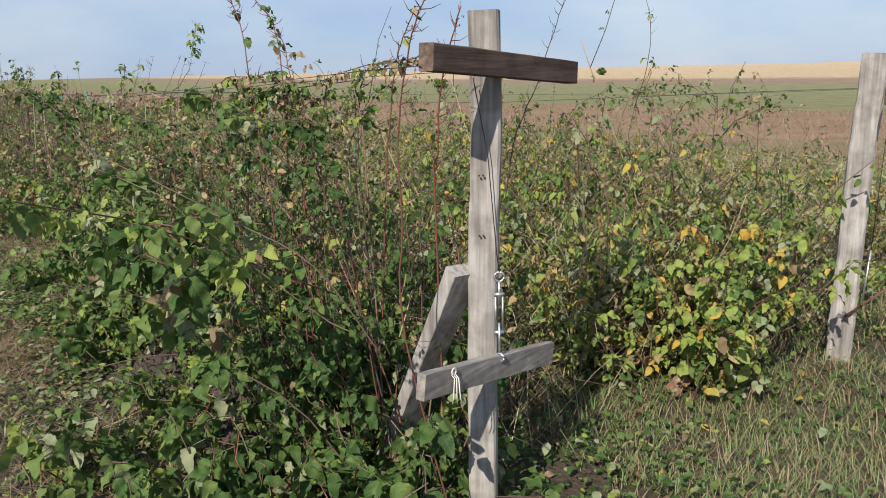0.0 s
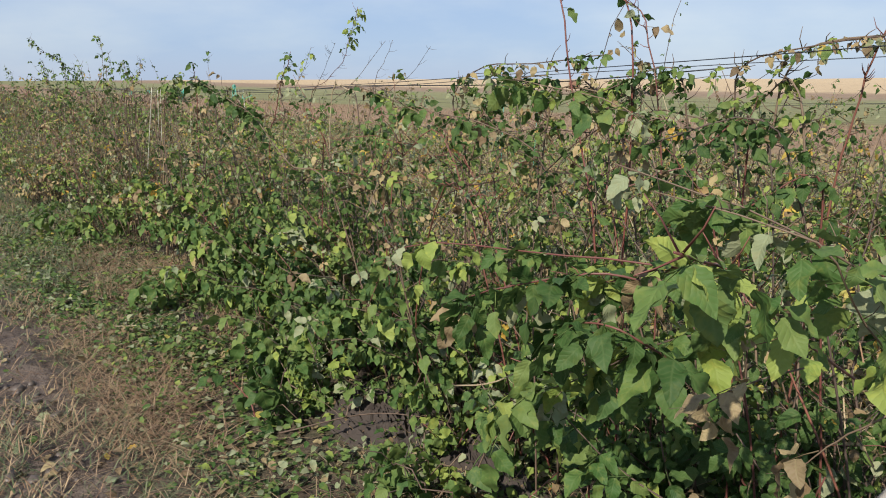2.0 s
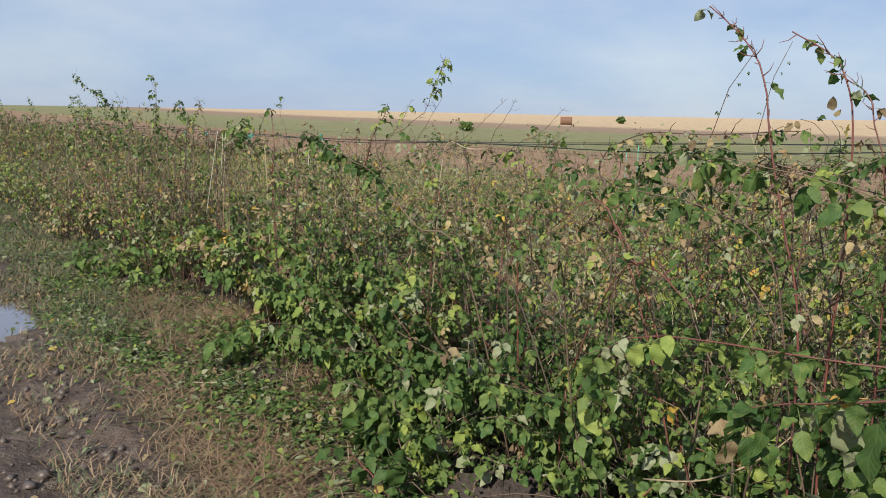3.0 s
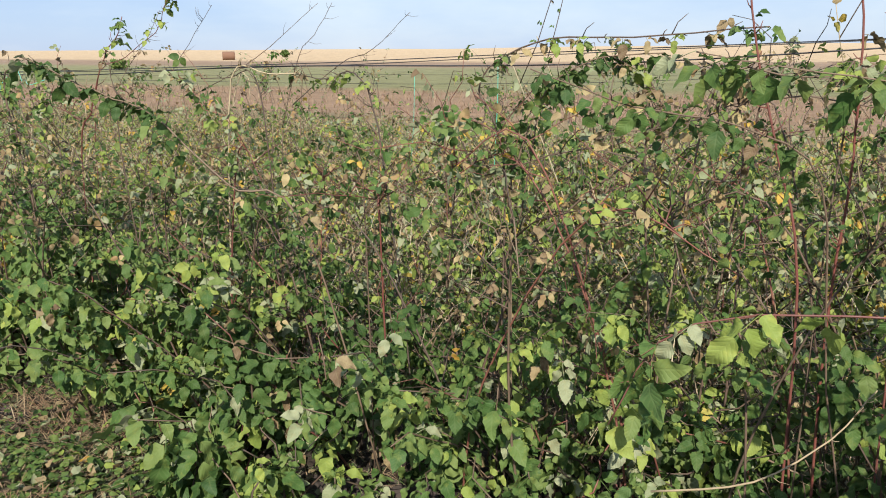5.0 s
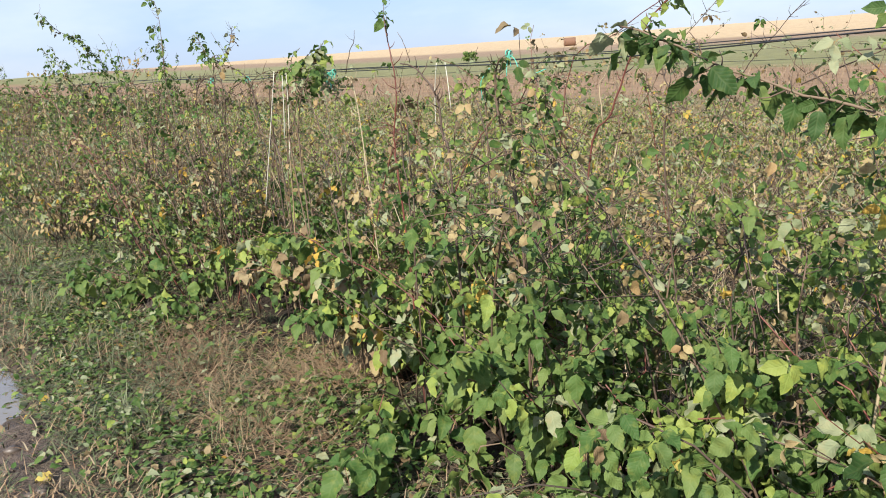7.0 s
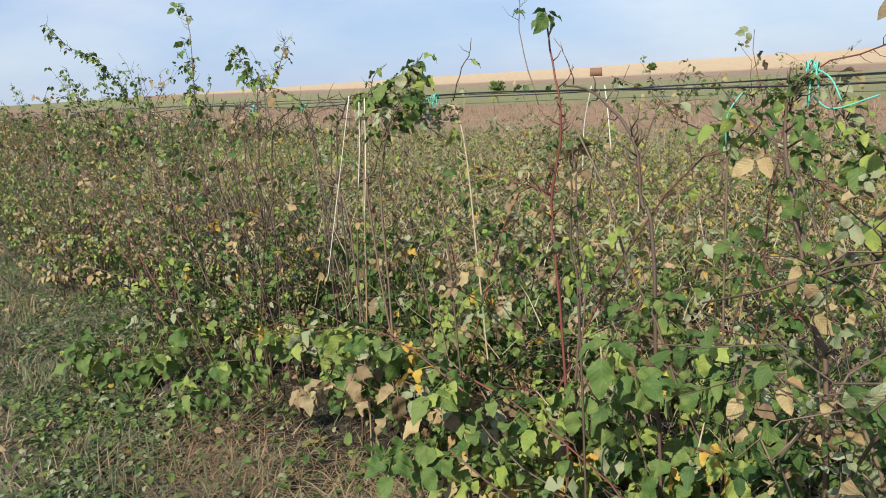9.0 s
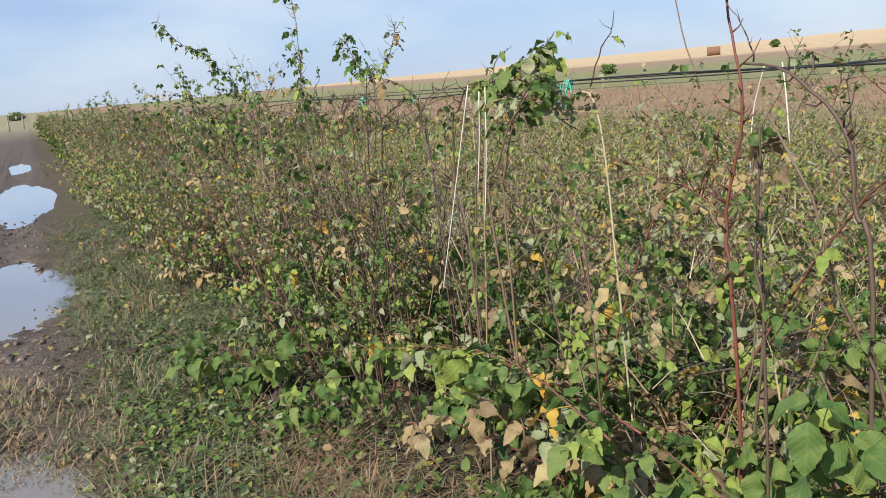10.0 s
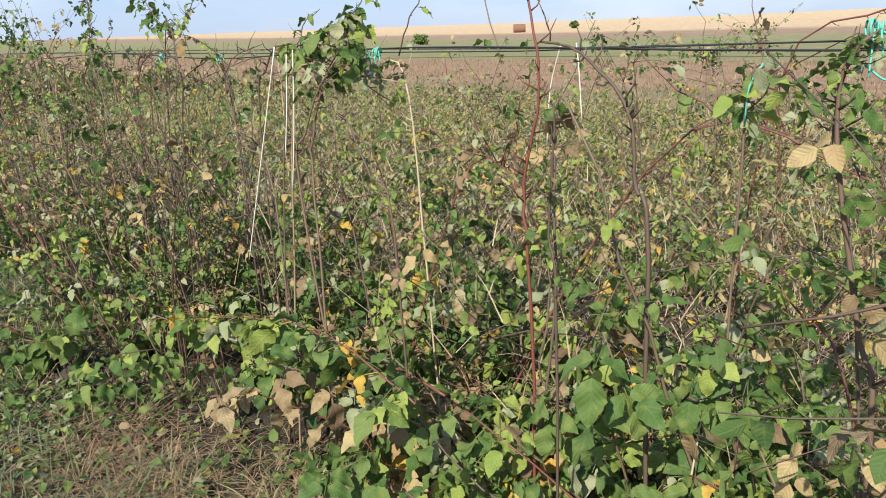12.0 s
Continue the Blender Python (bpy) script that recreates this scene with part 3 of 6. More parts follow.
def grow(rng, look_name, suckers, tall, sucker_len=0.62, tall_len=1.35, leaf_size=0.15, step=0.055, side=0.0, tips=0.2, mid=0):
    """Lines of canes and places of leaves for one bush. Local x runs along the row, y towards the track."""
    canes, leaves = [], []
    w = LOOKS[look_name]

    def leaf(p, d, size, weights, hang=0.5):
        az = rng.uniform(0, 2 * math.pi)
        out = Vector((math.cos(az), math.sin(az), 0)) + d * 0.3 + Vector((p.x, p.y, 0)) * 0.9
        out.z = -hang + rng.normal(0, 0.35)
        up = Vector((rng.normal(0, 0.32) + p.x * 0.4, rng.normal(0.12, 0.32) + p.y * 0.6, 1.0))
        mat = int(rng.choice(5, p=weights))
        mat = deepen(look_name, mat, rng)
        leaves.append((p, out, up, size * rng.uniform(0.7, 1.15), mat))

    for k in range(suckers):
        az = rng.uniform(0, 2 * math.pi) if rng.random() > side else rng.normal(math.pi / 2, 0.6)
        base = (rng.normal(0, 0.14), rng.normal(0, 0.12), 0)
        ln = sucker_len * rng.uniform(0.55, 1.3)
        pts = bend_line(rng, base, az, rng.uniform(0.15, 0.7), ln, rng.uniform(0.2, 1.0))
        canes.append((pts, 0.0042, 0.0018, "red" if rng.random() < 0.15 else "brown"))
        f = rng.uniform(0.15, 0.3)
        while f < 1.0:
            leaf(*along(pts, f), leaf_size, w)
            f += step / ln * rng.uniform(0.7, 1.4)
    # leafy side shoots half-way up
    for k in range(mid):
        az, z = rng.uniform(0, 2 * math.pi), rng.uniform(0.28, 0.84)
        pts = bend_line(rng, (rng.normal(0, 0.16), rng.normal(0, 0.13), z), az, rng.uniform(0.2, 1.2), rng.uniform(0.2, 0.42), rng.uniform(0.2, 1.2), 0.014, 5)
        canes.append((pts, 0.0024, 0.0012, "brown"))
        wm = np.array(w) * (1.0, 0.9, 1.0, 0.5, 1.8)
        wm /= wm.sum()
        for f in np.arange(0.12, 1.02, 0.15):
            leaf(*along(pts, min(f, 0.99)), leaf_size * rng.uniform(0.5, 0.8), wm, 0.55)
    wt = np.array(w) * (0.5, 0.6, 0.8, 1.0, 3.0)
    wt /= wt.sum()
    for k in range(tall):
        az = rng.uniform(0, 2 * math.pi)
        base = (rng.normal(0, 0.16), rng.normal(0, 0.08), 0)
        ln = tall_len * rng.uniform(0.6, 1.12)
        arch = rng.random() < 0.25
        pts = bend_line(rng, base, az if not arch else (0 if rng.random() < 0.6 else math.pi), rng.uniform(0.02, 0.22), ln * (1.15 if arch else 1), rng.uniform(1.2, 2.3) if arch else rng.uniform(-0.1, 0.4), 0.018, 9)
        key = str(rng.choice(["brown", "red", "tan"], p=(0.74, 0.11, 0.15)))
        canes.append((pts, 0.0056 if key != "tan" else 0.0056 * 0.7, 0.0018, key))
        for f in np.arange(0.3, 0.98, 0.11):
            if rng.random() < 0.6:
                leaf(*along(pts, f * rng.uniform(0.9, 1.05)), leaf_size * 0.55, wt, 0.5)
        if rng.random() < 0.5:
            p, d = along(pts, rng.uniform(0.4, 0.8))
            tw = bend_line(rng, p, rng.uniform(0, 6.28), rng.uniform(0.5, 1.1), rng.uniform(0.15, 0.4), -0.3, 0.01, 4)
            canes.append((tw, 0.0026, 0.0012, "brown"))
            leaf(*along(tw, 0.95), leaf_size * 0.6, w)
        if rng.random() < tips:
            p, d = along(pts, 0.9)
            tw = bend_line(rng, p, rng.uniform(0, 6.28), rng.uniform(0.05, 0.5), rng.uniform(0.2, 0.55), 0.3, 0.012, 6)
            canes.append((tw, 0.0024, 0.0012, "red" if rng.random() < 0.5 else "brown"))
            for f in np.arange(0.35, 1.0, 0.13):
                leaf(*along(tw, f), leaf_size * 0.45, (0.86, 0.08, 0.04, 0.0, 0.02), 0.6)
    return canes, leaves


CANE_MATERIALS = {"brown": CANE_BROWN, "red": CANE_RED, "tan": CANE_TAN}


@functools.lru_cache(None)
def leaf_mesh(t, m):
    V, F, U = FINE_LEAVES[t]
    return mesh_from("leaf", V, F, LEAF_MATERIALS[m], U)


def leaf_pose(p, out, up, size):
    R = frames(np.array([tuple(out)]), np.array([tuple(up)]))[0]
    m = Matrix([[*R[i], 0] for i in range(3)] + [[0, 0, 0, 1]])
    return Matrix.Translation(p) @ m @ Matrix.Scale(size, 4)


def near_bush(u, v, rng, label, look_name, singles=110, **kw):
    """A bush whose canes and outer leaves are parts of their own; the inner leaves are one mesh."""
    bush = thing("raspberry_bush", uv(u, v, ground_z(u, v)), label, "raspberry bush", "raspberry bushes in the rows", turn=ROW_TURN)
    canes, leaves = grow(rng, look_name, **kw)
    shoots = []
    for pts, r0, r1, key in canes:
        if r0 == 0.0024:
            shoots.append(tube(pts, r0, r1, 3))
        else:
            part("cane", mesh_from("cane", *tube(pts, r0, r1, 5), CANE_MATERIALS[key]), bush)
    leaves.sort(key=lambda l: -(l[0].y + 0.6 * l[0].z))
    for p, out, up, size, mat in leaves[:singles]:
        ob = part("leaf", leaf_mesh(int(rng.integers(len(FINE_LEAVES))), mat), bush)
        ob.matrix_basis = leaf_pose(p, out, up, size)
    if len(leaves) > singles:
        part("foliage", foliage_mesh(leaves[singles:], ROUGH_LEAVES, rng, shoots), bush, kind="stuff")
    return bush


def foliage_mesh(leaves, templates, rng, stems=()):
    P = np.array([tuple(l[0]) for l in leaves])
    T = frames(np.array([tuple(l[1]) for l in leaves]), np.array([tuple(l[2]) for l in leaves]))
    S, M = np.array([l[3] for l in leaves]), np.array([l[4] for l in leaves])
    return spread("foliage", templates, P, T, S, rng.integers(len(templates), size=len(P)), [*LEAF_MATERIALS, CANE_BROWN], M, stems)


def joined_bush(rng, look_name, templates, label, tall=0, **kw):
    """A bush seen from farther off: its tall canes are parts, its leafy suckers one mesh."""
    bush = thing("raspberry_bush", (0, 0, 0), label, "raspberry bush", "raspberry bushes in the rows")
    canes, leaves = grow(rng, look_name, tall=tall, **kw)
    stems = []
    for pts, r0, r1, key in canes:
        if r0 in (0.0056, 0.0056 * 0.7):
            part("cane", mesh_from("cane", *tube(pts[::2] + [pts[-1]], r0, r1, 4), CANE_MATERIALS[key]), bush)
        else:
            stems.append(tube(pts[::2] + [pts[-1]], r0, r1, 3))
    part("foliage", foliage_mesh(leaves, templates, rng, stems), bush, kind="stuff")
    return bush


LABELS = {"deep": "dark green raspberry bush with crowded leaves above bare soil", "straw": "low raspberry suckers with pale straw-coloured leaves", "green": "green raspberry bush with brown canes on bare soil", "fresh": "light green raspberry bush with many soft young leaves",
          "yellow": "raspberry bush turning yellow and orange in autumn", "faded": "raspberry bush with pale fading leaves and bare canes",
          "dry": "withered raspberry bush of brown leaves and dry canes"}


def build_rows():
    rng = np.random.default_rng(5)
    # the first row, bush by bush, along the walk
    u = 0.50
    while u < 9.5:
        p = (0.28, 0.03, 0.14, 0.12, 0.43) if u < 3.0 else (0.40, 0.08, 0.10, 0.04, 0.38) if u < 4.4 else (0.60, 0.15, 0.14, 0.03, 0.08) if u < 6.2 else (0.18, 0.06, 0.34, 0.42, 0.0)
        look_name = str(rng.choice(["green", "fresh", "faded", "dry", "deep"], p=p))
        near = u < 6.5
        near_bush(u, rng.normal(0.12 if u < 4.4 else 0.30, 0.09), rng, LABELS[look_name], look_name, singles=92 if near else 40, suckers=(19 if 3.2 < u < 6.2 else 16) if near else 14, tall=1 if near else 6, mid=13 if u < 4.6 else 8, sucker_len=0.78,
                  tall_len=1.28, leaf_size=0.108 if 0.9 < u < 3.3 else 0.124 if u < 6.2 else 0.088, step=0.040, side=0.30 if u < 3.6 else 0.12, tips=0.08 if near else 0.22)
        u += rng.uniform(0.25, 0.33)
    # bushes turning yellow beside the second post and farther along
    for u, v in ((0.35, 1.50), (0.65, 1.75), (0.60, 2.05), (4.7, 0.50), (4.45, 0.35), (0.9, 2.3), (0.35, 1.68)):
        near_bush(u, v, rng, LABELS["yellow"], "yellow", suckers=14, tall=1, sucker_len=0.8, tall_len=0.9, leaf_size=0.125, step=0.05, tips=0.0)
    for u, v, look_name in ((0.34, -0.08, "green"),):
        near_bush(u, v, rng, LABELS[look_name], look_name, singles=90, suckers=12, tall=1, sucker_len=0.55, tall_len=1.2, leaf_size=0.11, step=0.042, tips=0.0)
    # low suckers on the verge beside the row's end
    for u, v, look_name in ((0.02, -0.55, "deep"), (-0.25, -0.50, "deep"), (0.25, -0.42, "deep"), (-0.45, -0.80, "deep"), (0.45, -0.65, "deep"), (0.98, -0.80, "deep"), (0.75, -0.55, "green"), (1.25, -0.95, "green"), (1.35, -0.60, "green"),
                            (2.95, -0.35, "green"), (3.0, -0.10, "green"), (2.5, -0.48, "deep"), (4.6, -0.18, "green"), (7.35, -0.45, "green"), (6.95, -0.15, "green"), (-0.05, -0.30, "deep"), (0.1, -0.95, "deep"), (-0.35, -1.0, "deep"), (0.55, -0.35, "deep")):
        near_bush(u, v, rng, LABELS[look_name], look_name, suckers=6, tall=0, sucker_len=0.38, tall_len=0.5, leaf_size=0.19, step=0.062)
    for u, v in ((1.77, -0.30), (2.47, -0.36)):
        near_bush(u, v, rng, "bright green raspberry sucker on dark soil", "lime", singles=60, suckers=7, tall=0, sucker_len=0.42, tall_len=0.5, leaf_size=0.12, step=0.04)
    # looks for the rows behind, the alleys between them and the far end
    mids, lows, far = [], [], []
    for k, look_name in enumerate(("green", "fresh", "fresh", "yellow", "faded", "faded", "dry", "fresh", "dry", "green")):
        mids.append(joined_bush(np.random.default_rng(100 + k), look_name, COARSE_LEAVES, LABELS[look_name], suckers=17, tall=1, mid=10, sucker_len=0.74, tall_len=1.12, leaf_size=0.080, step=0.044, tips=0.10))
    for k, look_name in enumerate(("green", "fresh", "faded", "fresh", "yellow", "straw")):
        lows.append(joined_bush(np.random.default_rng(150 + k), look_name, COARSE_LEAVES, LABELS[look_name], suckers=14, tall=2, sucker_len=0.52, tall_len=0.8, leaf_size=0.092, step=0.045, tips=0.0))
    used = set()

    def put(ob, u, v, s, tall=1.0):
        m = pose(*uv(u, v, ground_z(u, v)), 0, 0, ROW_TURN + (180 if rng.random() < 0.5 else 0) + rng.normal(0, 25)) @ Matrix.Diagonal((s, s, s * tall, 1))
        if ob in used:
            copy_thing(ob, m)
        else:
            used.add(ob)
            ob.matrix_basis = m

    for row in range(4):
        u = 9.6 if row == 0 else 0.40
        while u < (24 if row == 0 else 15):
            p = (0.02, 0.12, 0.12, 0.22, 0.22, 0.20, 0.02, 0.06, 0.02, 0.0) if row else (0.05, 0.05, 0.03, 0.05, 0.25, 0.22, 0.18, 0.02, 0.13, 0.02)
            put(mids[int(rng.choice(10, p=p))], u, SPACING * row + rng.normal(-0.15 if row == 0 else 0, 0.14), rng.uniform(0.9, 1.15), rng.uniform(0.85, 1.05) * (1.10 if row == 0 else 0.96 - 0.05 * row))
            u += rng.uniform(0.42, 0.58)
        u = 0.7
        while u < 11 and row < 3:
            put(lows[int(rng.choice(6, p=(0.06, 0.16, 0.22, 0.14, 0.20, 0.22)))], u, SPACING * row + 1.15 + rng.normal(0, 0.25), rng.uniform(0.85, 1.15), 0.85)
            u += rng.uniform(0.36, 0.52)
    # the crowded, taller start of the second row
    for k in range(26):
        u, v = 0.45 + 0.11 * k, 1.25 + 1.5 * rng.random()
        put(mids[int(rng.choice((1, 2, 3, 3, 7, 4)))], u, v, rng.uniform(1.0, 1.2), rng.uniform(1.0, 1.2))
    for ob in mids + lows:
        if ob not in used:
            put(ob, 15.5, 2.36, 1.0)
    # the rest of the rows, far down the field
    stems, leaves = [], []
    for row in range(4):
        u = 24.0 if row == 0 else 15.0
        while u < 110:
            look_name = str(rng.choice(["green", "faded", "dry", "fresh"], p=(0.3, 0.3, 0.25, 0.15)))
            c, l = grow(rng, look_name, suckers=8 if u < 45 else 4, tall=6 if row == 0 else 3, sucker_len=0.75, tall_len=1.3, leaf_size=0.15 if u < 45 else 0.24, step=0.07, tips=0.25)
            k = 1.0 if row == 0 else 0.8
            v = SPACING * row + rng.normal(0, 0.12)
            m = pose(*uv(u, v, ground_z(u, v)), 0, 0, ROW_TURN) @ Matrix.Diagonal((1, 1, k, 1))
            for pts, r0, r1, key in c:
                stems.append(tube([m @ q for q in pts[::3]] + [m @ pts[-1]], r0 * 1.3, r1 * 1.3, 3))
            leaves += [(m @ p, o, up, size, mat) for p, o, up, size, mat in l]
            u += rng.uniform(0.45, 0.6) * (1 if u < 45 else 2)
    rest = thing("far_raspberry_rows", uv(15, 0), "long rows of fading raspberry bushes running to the horizon", "raspberry rows", kind="stuff")
    part("foliage", foliage_mesh(leaves, TINY_LEAVES, rng, stems), rest, kind="stuff").matrix_basis = rest.matrix_basis.inverted()


build_rows()


# ---- posts, wires and twine ----
def timber(points, width, depth, facing, rng, jitter=0.003, segs=14, chamfer=0.05):
    """A sawn timber along a line of points, its edges worn; facing points out of its wide face."""
    pts = [Vector(p) for p in points]
    line = [along(pts, k / segs)[0] for k in range(segs + 1)]
    f = Vector(facing).normalized()
    V, F = [], []
    c = chamfer * min(width, depth)
    sect = [(-width / 2 + c, depth / 2), (width / 2 - c, depth / 2), (width / 2, depth / 2 - c), (width / 2, -depth / 2 + c),
            (width / 2 - c, -depth / 2), (-width / 2 + c, -depth / 2), (-width / 2, -depth / 2 + c), (-width / 2, depth / 2 - c)]
    for k, p in enumerate(line):
        d = (line[min(k + 1, segs)] - line[max(k - 1, 0)]).normalized()
        s = d.cross(f).normalized()
        g = s.cross(d).normalized()
        sc = 1 + rng.normal(0, jitter * 4)
        for a, b in sect:
            V.append(tuple(p + s * (a * sc + rng.normal(0, jitter * 0.4)) + g * (b * sc + rng.normal(0, jitter * 0.4))))
    for k in range(segs):
        for q in range(8):
            a, b = k * 8 + q, k * 8 + (q + 1) % 8
            F += [(a, b, b + 8), (a, b + 8, a + 8)]
    for q in range(1, 7):
        F.append((0, q + 1, q))
        e = segs * 8
        F.append((e, e + q, e + q + 1))
    me = mesh_from("timber", np.array(V), np.array(F), WOOD_GREY, smooth_shade=False)
    return me


def wood_part(name, parent, me, mat, label=""):
    me.materials[0] = mat
    return part(name, me, parent, label)


def tube_part(name, parent, pts, r, mat, label="", r1=None, sides=6):
    return part(name, mesh_from(name, *tube(pts, r, r if r1 is None else r1, sides), mat), parent, label)


def ring(center, axis_a, axis_b, r, n=12):
    return [Vector(center) + Vector(axis_a) * r * math.cos(2 * math.pi * k / n) + Vector(axis_b) * r * math.sin(2 * math.pi * k / n) for k in range(n + 1)]


WOOD_RUST = wood_material("reddish_board", (0.13, 0.07, 0.045), (0.23, 0.13, 0.085), (0.32, 0.20, 0.135))


def end_post_one():
    rng = np.random.default_rng(21)
    post = thing("end_post", (0, 0, 0), "weathered grey timber end post with crossbars, brace and turnbuckle", "trellis post", "trellis end posts")
    wood_part("upright", post, timber([(0.182, 2.31, -0.08), (0.180, 2.31, 0.55), (0.186, 2.31, 1.0), (0.196, 2.312, 1.35), (0.188, 2.31, 1.658)], 0.088, 0.085, (-0.22, -0.97, 0), rng, 0.0022, 22, 0.08), WOOD_GREY)
    n = Vector((0.757, -0.653, 0))
    wood_part("top_crossbar", post, timber([(-0.002, 1.99, 1.523), (0.518, 2.59, 1.482)], 0.070, 0.046, n, rng, 0.0008, 10), WOOD_BROWN, "dark brown timber crossbar")
    wood_part("lower_crossbar", post, timber([(-0.035, 1.96, 0.662), (0.43, 2.47, 0.556)], 0.074, 0.030, n, rng, 0.0012, 12), WOOD_BAR)
    wood_part("brace", post, timber([(0.118, 2.29, 0.90), (-0.17, 2.72, -0.06)], 0.10, 0.05, (0.45, -0.72, -0.5), rng, 0.0015, 12), WOOD_GREY)
    # wire down the face of the post to the turnbuckle
    c = Vector((0.222, 2.245, 0))
    tube_part("stay_wire", post, [(0.146, 2.235, 1.47), (0.188, 2.24, 1.25), (0.214, 2.243, 0.96), (0.222, 2.243, 0.90)], 0.0016, WIRE_DARK)
    tb = tube_part("turnbuckle", post, ring(c + Vector((0, 0, 0.885)), (1, 0, 0), (0, 0, 1), 0.015), 0.0035, ZINC, "galvanised steel turnbuckle")
    tube_part("side_bar", tb, [c + Vector((-0.011, 0, 0.83)), c + Vector((-0.011, 0, 0.71))], 0.0035, ZINC)
    tube_part("side_bar", tb, [c + Vector((0.011, 0, 0.83)), c + Vector((0.011, 0, 0.71))], 0.0035, ZINC)
    tube_part("end_collar", tb, [c + Vector((-0.015, 0, 0.83)), c + Vector((0.015, 0, 0.83))], 0.007, ZINC)
    tube_part("end_collar", tb, [c + Vector((-0.015, 0, 0.71)), c + Vector((0.015, 0, 0.71))], 0.007, ZINC)
    tube_part("threaded_rod", tb, [c + Vector((0, 0, 0.87)), c + Vector((0, 0, 0.80))], 0.004, ZINC)
    tube_part("threaded_rod", tb, [c + Vector((0, 0, 0.74)), c + Vector((0, -0.012, 0.65))], 0.004, ZINC)
    tube_part("eye_bolt", tb, ring(c + Vector((0, -0.018, 0.635)), (0.8, -0.6, 0), (0, 0, 1), 0.013), 0.004, ZINC)
    # twine knotted round the lower bar
    for k in range(3):
        dx = 0.006 * (k - 1)
        tube_part("twine_loop", post, [(0.055 + dx, 2.05, 0.668), (0.068 + dx, 2.025, 0.655), (0.068 + dx * 1.6, 2.02, 0.60), (0.070 + dx * 2.4, 2.03, 0.575)], 0.0016, TWINE_WHITE, "knotted white twine")
    tube_part("twine_loop", post, ring((0.062, 2.035, 0.672), (0.65, 0.75, 0), (0, 0, 1), 0.010), 0.0022, TWINE_WHITE)
    for k in range(4):
        p = Vector((0.165 + 0.012 * (k % 2), 2.262, 1.19 - 0.18 * (k // 2)))
        tube_part("nail", post, [p, p + Vector((0, -0.006, 0))], 0.003, WIRE_DARK)
    return post


def end_post_two():
    rng = np.random.default_rng(22)
    b = uv(0.03, 2.38, 0)
    post = thing("end_post", b, "pale weathered end post with a short dark crossbar and red twine", "trellis post", "trellis end posts")
    wood_part("upright", post, timber([(0, 0, -0.08), (0.01, 0, 0.4), (0.02, 0, 1.0), (0.05, 0.0, 1.555)], 0.115, 0.10, (-0.5, -0.86, 0), rng, 0.004, 18, 0.12), WOOD_GREY)
    wood_part("top_crossbar", post, timber([(-0.05, -0.28, 1.365), (0.12, -0.06, 1.35), (0.42, 0.30, 1.33)], 0.075, 0.05, (0.757, -0.653, 0), rng, 0.002, 8), WOOD_BROWN, "dark brown timber crossbar")
    lower = [uv(0.33, 1.40, 0.02) - b, uv(0.29, 1.62, 0.17) - b, uv(0.23, 1.9, 0.33) - b]
    wood_part("lower_crossbar", post, timber(lower, 0.07, 0.035, (-0.4, -0.9, 0.3), rng, 0.002, 10), WOOD_RUST, "reddish brown board leaning down to the grass")
    tube_part("stay_wire", post, [(0.10, -0.07, 1.42), (0.085, -0.075, 1.0), (0.07, -0.08, 0.62)], 0.0018, WIRE_DARK)
    tube_part("turnbuckle", post, [(0.07, -0.08, 0.62), (0.045, -0.085, 0.32)], 0.005, ZINC, "galvanised steel turnbuckle")
    tube_part("red_twine", post, [(-0.04, -0.075, 0.28), (0.12, -0.12, 0.42), (0.30, -0.2, 0.58), (0.6, -0.35, 0.75)], 0.006, CANE_RED, "faded red twine")
    return post


end_post_one()
end_post_two()


def wire_line(name, pts, r, mat, label, category="wire", group="trellis wires"):
    ob = new(name, mesh_from(name, *tube(pts, r, r, 4), mat))
    return tagged(ob, label, category, group)


def wire_height(u):
    return float(np.interp(u, (0, 2.7, 4.7, 8, 100), (1.50, 1.418, 1.393, 1.375, 1.36)))


def wires():
    for row in range(3):
        for off, end, u0 in ((0.02, -0.33, -0.11), (0.16, 0.42, 0.11)) if row == 0 else ((0.1, 0.1, 0.1),):
            pts = []
            for k in range(46):
                u = (k / 45) ** 1.5 * 100
                start = (end - off) * (1 - float(smooth(0.0, 1.6, u)))
                pts.append(uv(u + u0 * (1 - float(smooth(0.0, 1.6, u))), SPACING * row + off + start + 0.015 * math.sin(u * 1.3 + off * 9), wire_height(u) - (0.12 * min(row, 1)) + 0.012 * math.sin(u * 0.9 + row + off * 5)))
            wire_line("trellis_wire", pts, 0.0014, WIRE_DARK, "dark steel trellis wire strung between the end posts")
    pts = [uv(u, 0.07 + 0.04 * math.sin(u * 2), wire_height(u) - 0.012 + 0.012 * math.sin(u * 2.7)) for u in np.linspace(0.9, 12, 60)]
    wire_line("tying_cord", pts, 0.0021, WIRE_DARK, "dark cord tied along the trellis wire", "cord", "trellis cords")


wires()


# ---- single canes that stand out along the first row ----
def spline(points, n):
    """A smooth line through the points (Catmull-Rom), n steps to a stretch."""
    P = [Vector(p) for p in points]
    P = [P[0] * 2 - P[1]] + P + [P[-1] * 2 - P[-2]]
    out = []
    for k in range(1, len(P) - 2):
        a, b, c, d = P[k - 1:k + 3]
        for j in range(n):
            t = j / n
            out.append(0.5 * (2 * b + (c - a) * t + (2 * a - 5 * b + 4 * c - d) * t * t + (3 * b - a - 3 * c + d) * t ** 3))
    return out + [P[-2]]


CANE_LABELS = {"brown": "dark brown raspberry cane arching to the trellis wire", "red": "thin red raspberry cane with small thorns", "tan": "dead bleached raspberry cane hooked over the wire"}
CANE_RNG = np.random.default_rng(77)


